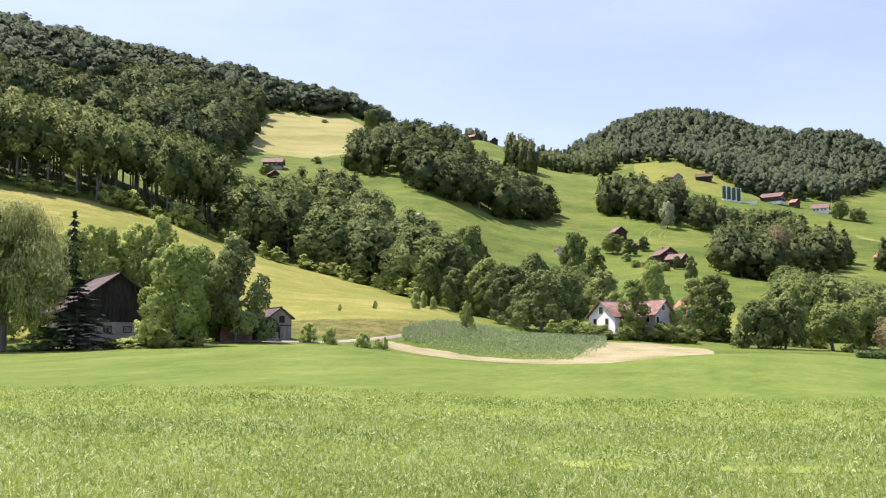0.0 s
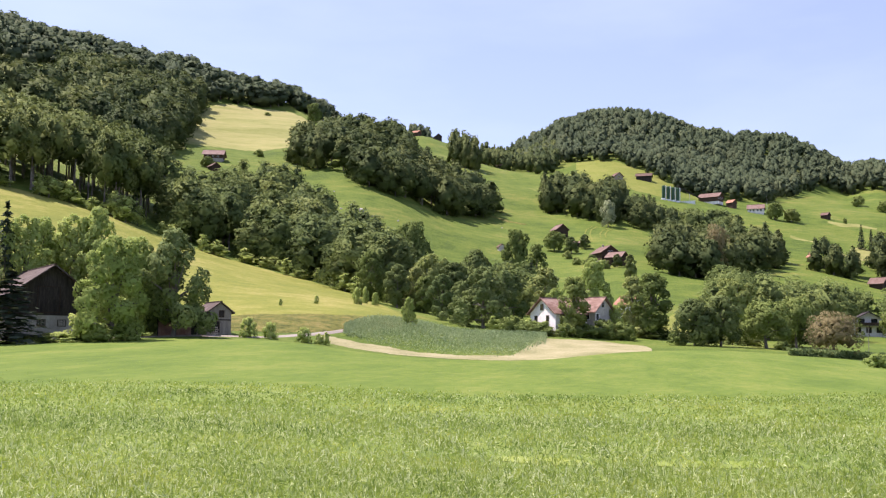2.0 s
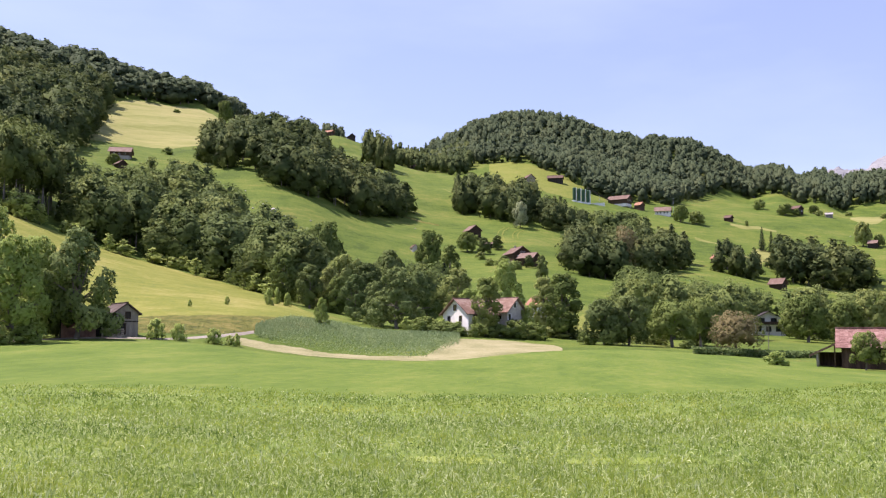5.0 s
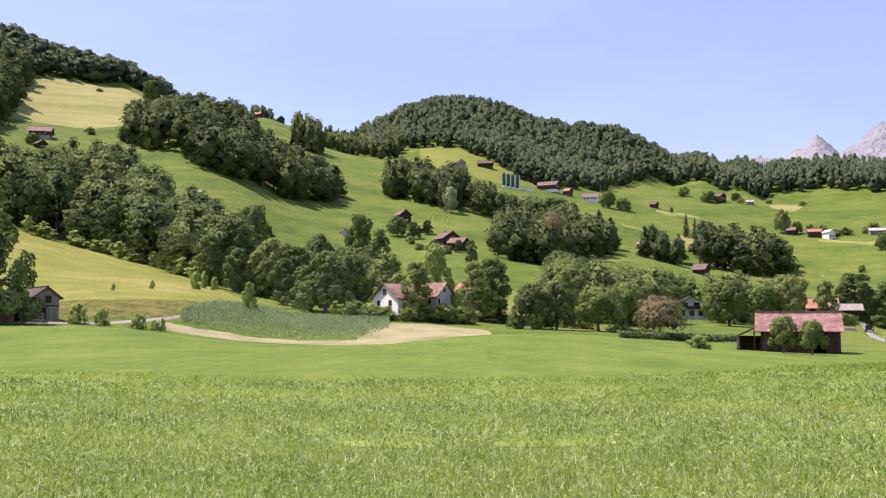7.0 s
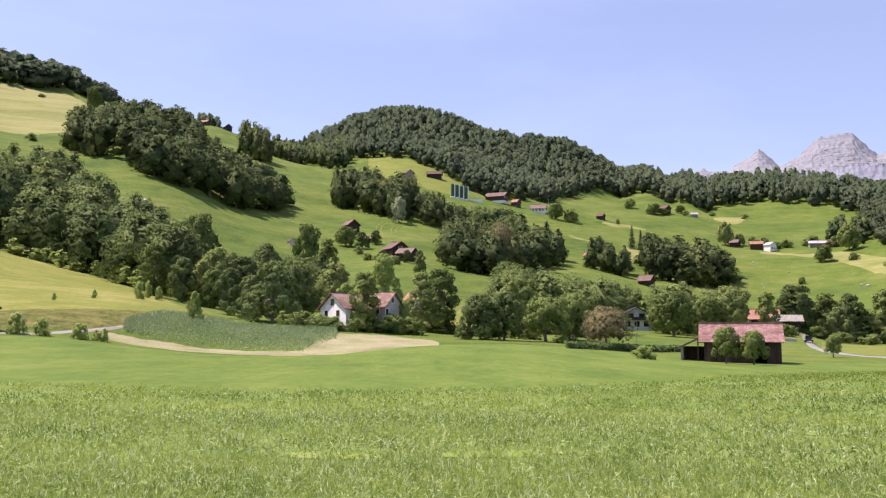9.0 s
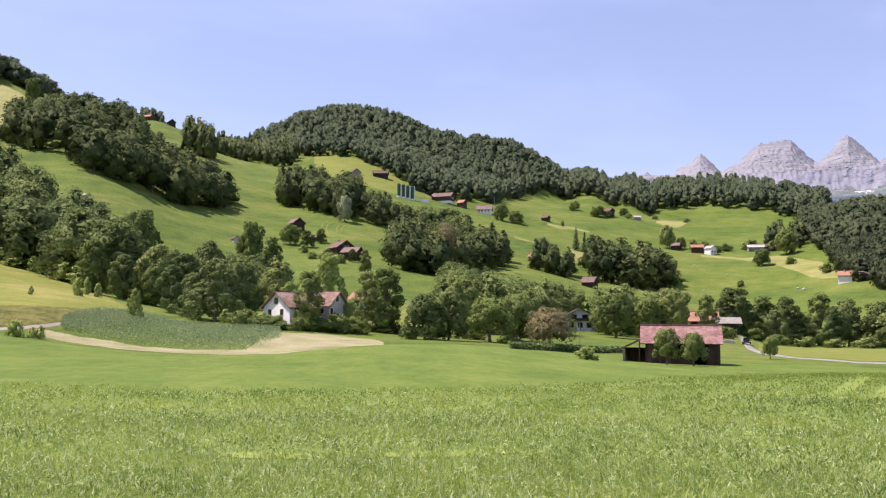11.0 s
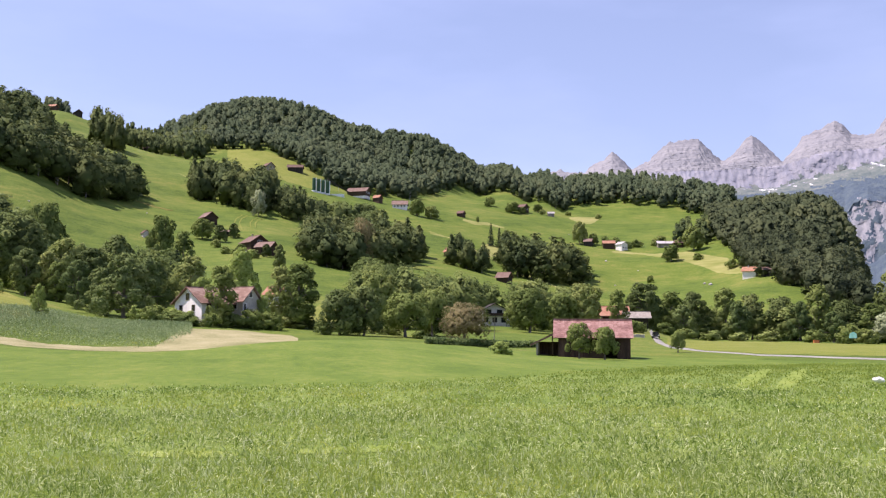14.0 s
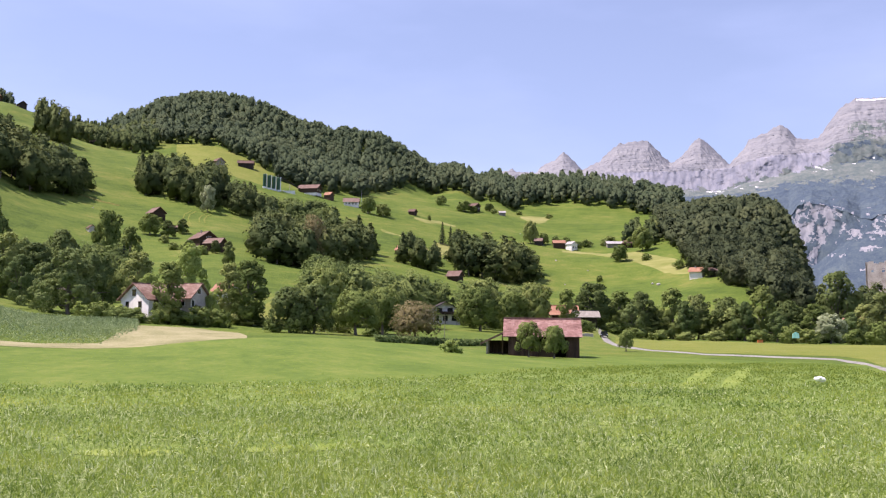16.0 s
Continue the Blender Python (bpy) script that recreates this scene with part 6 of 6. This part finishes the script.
# a car on the lane, a power pole, hedge, boulders and tarpaulins
CAR = thing("car", spot(22.85, 228, 0.12), -24, "small black car standing on the lane", "car")
part("body", prism([(-0.85, 0.35), (0.85, 0.35), (0.88, 0.8), (0.8, 0.95), (-0.8, 0.95), (-0.88, 0.8)], -2.0, 2.1), CAR_PAINT, CAR)
part("cabin", prism([(-0.78, 0.95), (0.78, 0.95), (0.6, 1.5), (-0.6, 1.5)], -1.1, 1.6), CAR_PAINT, CAR)
part("windscreen", box(-0.62, -1.13, 1.0, 0.62, -1.09, 1.42), DARK_GLASS, CAR)
for s in (-1, 1):
    part("headlight", box(s * 0.72 - 0.14, -2.04, 0.62, s * 0.72 + 0.14, -1.98, 0.78), WHITE_PAINT, CAR, "white headlight")
    for y in (-1.3, 1.35):
        wheel = part("wheel", tube([(s * 0.7, y, 0.32), (s * 0.9, y, 0.32)], [0.32, 0.32], 14), RUBBER, CAR)
        part("rim", tube([(s * 0.89, y, 0.32), (s * 0.91, y, 0.32)], [0.19, 0.19], 12), METAL, wheel)

for az, r, h in ((13.4, 170, 5.0),):
    pole = thing("pole", spot(az, r), 0, "slim grey wooden pole in the meadow", "pole")
    part("mast", tube([(0, 0, -0.3), (0, 0, h)], [0.06, 0.04], 8), GREY_WOOD, pole)
MAST = thing("flagpole", spot(8.3, 790), 0, "thin tall mast beside the white farmhouse", "mast")
part("mast", tube([(0, 0, -0.5), (0, 0, 16)], [0.16, 0.08], 8), METAL, MAST)


def hedge(name, a0, r0, a1, r1, h, deep, n, seed, mat, label):
    """A clipped hedge as one leafy mass from one end to the other."""
    rng = np.random.default_rng(seed)
    s = rng.uniform(0, 1, n)
    x, y = polar(a0 + (a1 - a0) * s, r0 + (r1 - r0) * s)
    p = np.stack([x, y + rng.normal(0, deep / 2, n), ground(x, y) + h * rng.uniform(0.02, 1, n) ** 0.6], 1)
    out = np.stack([rng.normal(0, 0.3, n), -np.ones(n), rng.uniform(0, 1.3, n)], 1)
    v, f, _ = cards(rng, p, out / np.linalg.norm(out, axis=1)[:, None], 0.22, 0.5)
    tagged(new(name, mesh_of(name, v, f, [mat])), label, "hedge")


hedge("hedge", 9.3, 150, 15.9, 172, 1.0, 1.0, 5000, 1, DARK_LEAF, "low dark trimmed hedge along the meadow")

rng = random.Random(8)
for az, r, s in ((-15.56, 486, 1.6), (-16.18, 498, 0.5), (-16.76, 486, 0.6), (-16.51, 472, 0.5), (-14.81, 480, 0.6), (-17.21, 530, 0.5), (-13.33, 486, 0.5), (-14.87, 448, 0.5), (25.99, 592, 1.2), (20.56, 628, 0.6), (22.55, 598, 0.6), (21.9, 674, 0.6), (17.87, 822, 0.5), (25.66, 604, 1), (20.03, 698, 0.8), (-7.05, 594, 0.5)):
    bm = bmesh.new()
    bmesh.ops.create_icosphere(bm, subdivisions=2, radius=s)
    for v in bm.verts:
        v.co *= 1 + 0.25 * noise.noise(v.co * 1.3 + Vector((az, r, 0)))
        v.co.z *= 0.75
    m = bpy.data.meshes.new("boulder")
    bm.to_mesh(m)
    bm.free()
    m.materials.append(BOULDER)
    ob = tagged(new("boulder", m), "weathered grey boulder in the pasture", "boulder", "boulders")
    ob.matrix_basis = pose(*spot(az, r, s * 0.3))
TENT = thing("tarpaulin", spot(33.5, 277, 1.6), -30, "turquoise tarpaulin draped over a frame", "tarpaulin")
part("sheet", prism([(-0.9, 0), (0.9, 0), (0.8, 1.2), (0, 1.7), (-0.8, 1.2)], -0.8, 0.8), TURQUOISE, TENT)
SACK = thing("sack", spot(34.7, 57, 0.3), 25, "crumpled white plastic sack lying in the cereal", "sack")
bm = bmesh.new()
bmesh.ops.create_icosphere(bm, subdivisions=2, radius=0.3)
for v in bm.verts:
    v.co *= 1 + 0.45 * noise.noise(v.co * 4.5)
    v.co.z *= 0.55
part("body", bm, WHITE_PAINT, SACK)
part("neck", tube([(0.2, 0, 0), (0.36, 0.03, 0.06), (0.46, 0.02, 0.03)], [0.1, 0.04, 0.08], 6), WHITE_PAINT, SACK)
BIN = thing("crate", spot(31.6, 281), -20, "orange crate at the field edge", "crate")
part("body", box(-0.7, -0.5, -0.2, 0.7, 0.5, 0.7, bevel=0.05), ORANGE_PAINT, BIN)
part("rim", box(-0.75, -0.55, 0.7, 0.75, 0.55, 0.78), ORANGE_PAINT, BIN)


# ---- the crops ----
def blades(name, az, r, low, high, long, wide, mats, seed, label, tip_share=0.0, rise=0.7, level=0.0):
    """Narrow pointed leaves standing and drooping at all angles between two heights, as one mass; a share of them pale."""
    rng = np.random.default_rng(seed)
    n = len(az)
    x, y = polar(az, r)
    p = np.stack([x, y, ground(x, y) + rng.uniform(low, high, n)], 1)
    way = rng.normal(0, 1, (n, 3))
    way[:, 2] = np.abs(way[:, 2]) * rise + 0.1 * (rise > 0.5)
    way /= np.linalg.norm(way, axis=1)[:, None]
    side = np.cross(way, rng.normal(0, 1, (n, 3)))
    side /= np.linalg.norm(side, axis=1)[:, None]
    side *= np.where(np.cross(side, way)[:, 2:] < 0, -1, 1)
    h = (long * rng.uniform(0.5, 1.4, n))[:, None]
    w = (wide * rng.uniform(0.6, 1.4, n))[:, None]
    droop = np.array([0, 0, 1]) * h * rng.uniform(0, 0.35, (n, 1))
    v = np.stack([p, p + way * h * 0.5 + side * w, p + way * h - droop, p + way * h * 0.45 - side * w], 1).reshape(-1, 3)
    tip = rng.uniform(0, 1, n) < tip_share
    nor = None
    if level:
        nor = np.cross(side, way) * (1 - level) + [0, 0, level]
        nor = (nor / np.linalg.norm(nor, axis=1)[:, None]).repeat(4, 0)
    m = mesh_of(name, v, np.arange(4 * n).reshape(n, 4), mats, np.where(tip, 1, 0), normals=nor)
    tagged(new(name, m), label, "grass" if "grass" in name else "crop", kind="stuff")


def scatter(rng, n, r0, r1, a0=-41, a1=41):
    """Bearings and distances spread over a ring; two thirds of them gathered in tufts."""
    az, r = rng.uniform(a0, a1, n), np.sqrt(rng.uniform(r0**2, r1**2, n))
    k = n * 2 // 3
    home = rng.integers(k, k + n // 30, k)
    spread = 0.05 + 0.004 * r[home]
    az[:k] = az[home] + np.degrees(rng.normal(0, 1, k) * spread / r[home])
    r[:k] = r[home] + rng.normal(0, 1, k) * spread
    return az, r


TRACKS = [((27.4, 48), (29.0, 84)), ((29.7, 48), (30.9, 86)), ((22.5, 27), (27.0, 31)), ((1.5, 20.5), (9.5, 21.5)), ((-7.5, 21), (-1.5, 20.2))]


def in_field(az, r):
    """Keeps what stands inside the cereal, thinned where it was driven over or lies low."""
    x, y = polar(az, r)
    keep = r < np.interp(az, *FIELD_EDGE) - 0.4 - 5 * (np.sin(np.arange(len(az)) * 12.9898) % 1) ** 2
    for a, b in TRACKS:
        ax, ay = polar(*a)
        bx, by = polar(*b)
        t = np.clip(((x - ax) * (bx - ax) + (y - ay) * (by - ay)) / ((bx - ax) ** 2 + (by - ay) ** 2), 0, 1)
        off = np.hypot(x - ax - t * (bx - ax), y - ay - t * (by - ay))
        keep &= (off > 0.55) | (np.arange(len(az)) % 9 < 2)
    return az[keep], r[keep]


FLAT_CROP = material("flattened_cereal", [(0.125, 0.18, 0.034), (0.165, 0.222, 0.044), (0.22, 0.265, 0.06)], 3, 0.2, 0.9, 0.6, 0.1, gloss=0.1)
GRASS = material("grass_blades", [(0.16, 0.235, 0.04), (0.20, 0.28, 0.05), (0.25, 0.325, 0.06)], 7, 0.6, 0.7, island=0.5, through_light=0.5, gloss=0.06)
rng = np.random.default_rng(77)
CROP_LABEL = "young cereal stalks, pale green and densely sown"
for n, r0, r1, a0, long, wide, share, top in ((90000, 10.5, 19, -41, 0.16, 0.0085, 0.4, 0.31), (78000, 19, 31, -41, 0.155, 0.0125, 0.4, 0.31), (66000, 31, 52, -41, 0.15, 0.019, 0.2, 0.26), (48000, 52, 115, 8, 0.17, 0.032, 0.15, 0.24)):
    blades("cereal_crop", *in_field(*scatter(rng, n, r0, r1, a0)), 0.02, top, long, wide, [BLADES if r0 < 40 else FAR_BLADES, EARS if r0 < 40 else FAR_BLADES], int(r0), CROP_LABEL, share, 2.2, 0)
az, r = rng.uniform(-41, 41, 60000), np.sqrt(rng.uniform(44**2, 125**2, 60000))
keep = (r > np.interp(az, *FIELD_EDGE) - 4) & (r < np.interp(az, [-41, -30, -18, -6, 2, 10, 22, 24, 41], [122, 124, 122, 124, 135, 135, 150, 125, 120]))
blades("meadow_grass", az[keep], r[keep], 0.0, 0.04, 0.055, 0.022, [GRASS, GRASS], 9, "fine green grass blades of the smooth strip", rise=2.2)
for a, b in TRACKS:
    (ax, ay), (bx, by) = polar(*a), polar(*b)
    t = np.linspace(0, 1, 14)
    cx, cy = ax + (bx - ax) * t, ay + (by - ay) * t
    k = 0.6 / math.hypot(bx - ax, by - ay)
    side = np.sin(np.pi * np.clip(t, 0.06, 0.94)) ** 0.4
    ex, ey = np.concatenate([cx - (by - ay) * k * side, cx + (by - ay) * k * side]), np.concatenate([cy + (bx - ax) * k * side, cy - (bx - ax) * k * side])
    i = np.arange(13)
    m = mesh_of("wheel_track", np.stack([ex, ey, ground(ex, ey) + 0.085], 1), np.stack([i, i + 14, i + 15, i + 1], 1), [FLAT_CROP])
    tagged(new("wheel_track", m), "yellowish flattened streak in the young cereal", "track", kind="structure")
az = rng.uniform(-16.4, -4.4, 32000)
lo = np.interp(az, [-16.4, -13.5, -6.4, -4.4], [143, 135, 134.5, 152])
hi = np.interp(az, [-16.4, -11.5, -4.4], [150, 182, 168])
blades("tall_crop", az, lo + (hi - lo) * np.sqrt(rng.uniform(0, 1, len(az))), 0.05, 0.7, 0.42, 0.05, [TALL_CROP, TALL_CROP], 5, "blue-green standing crop in a curved plot", rise=1.6)
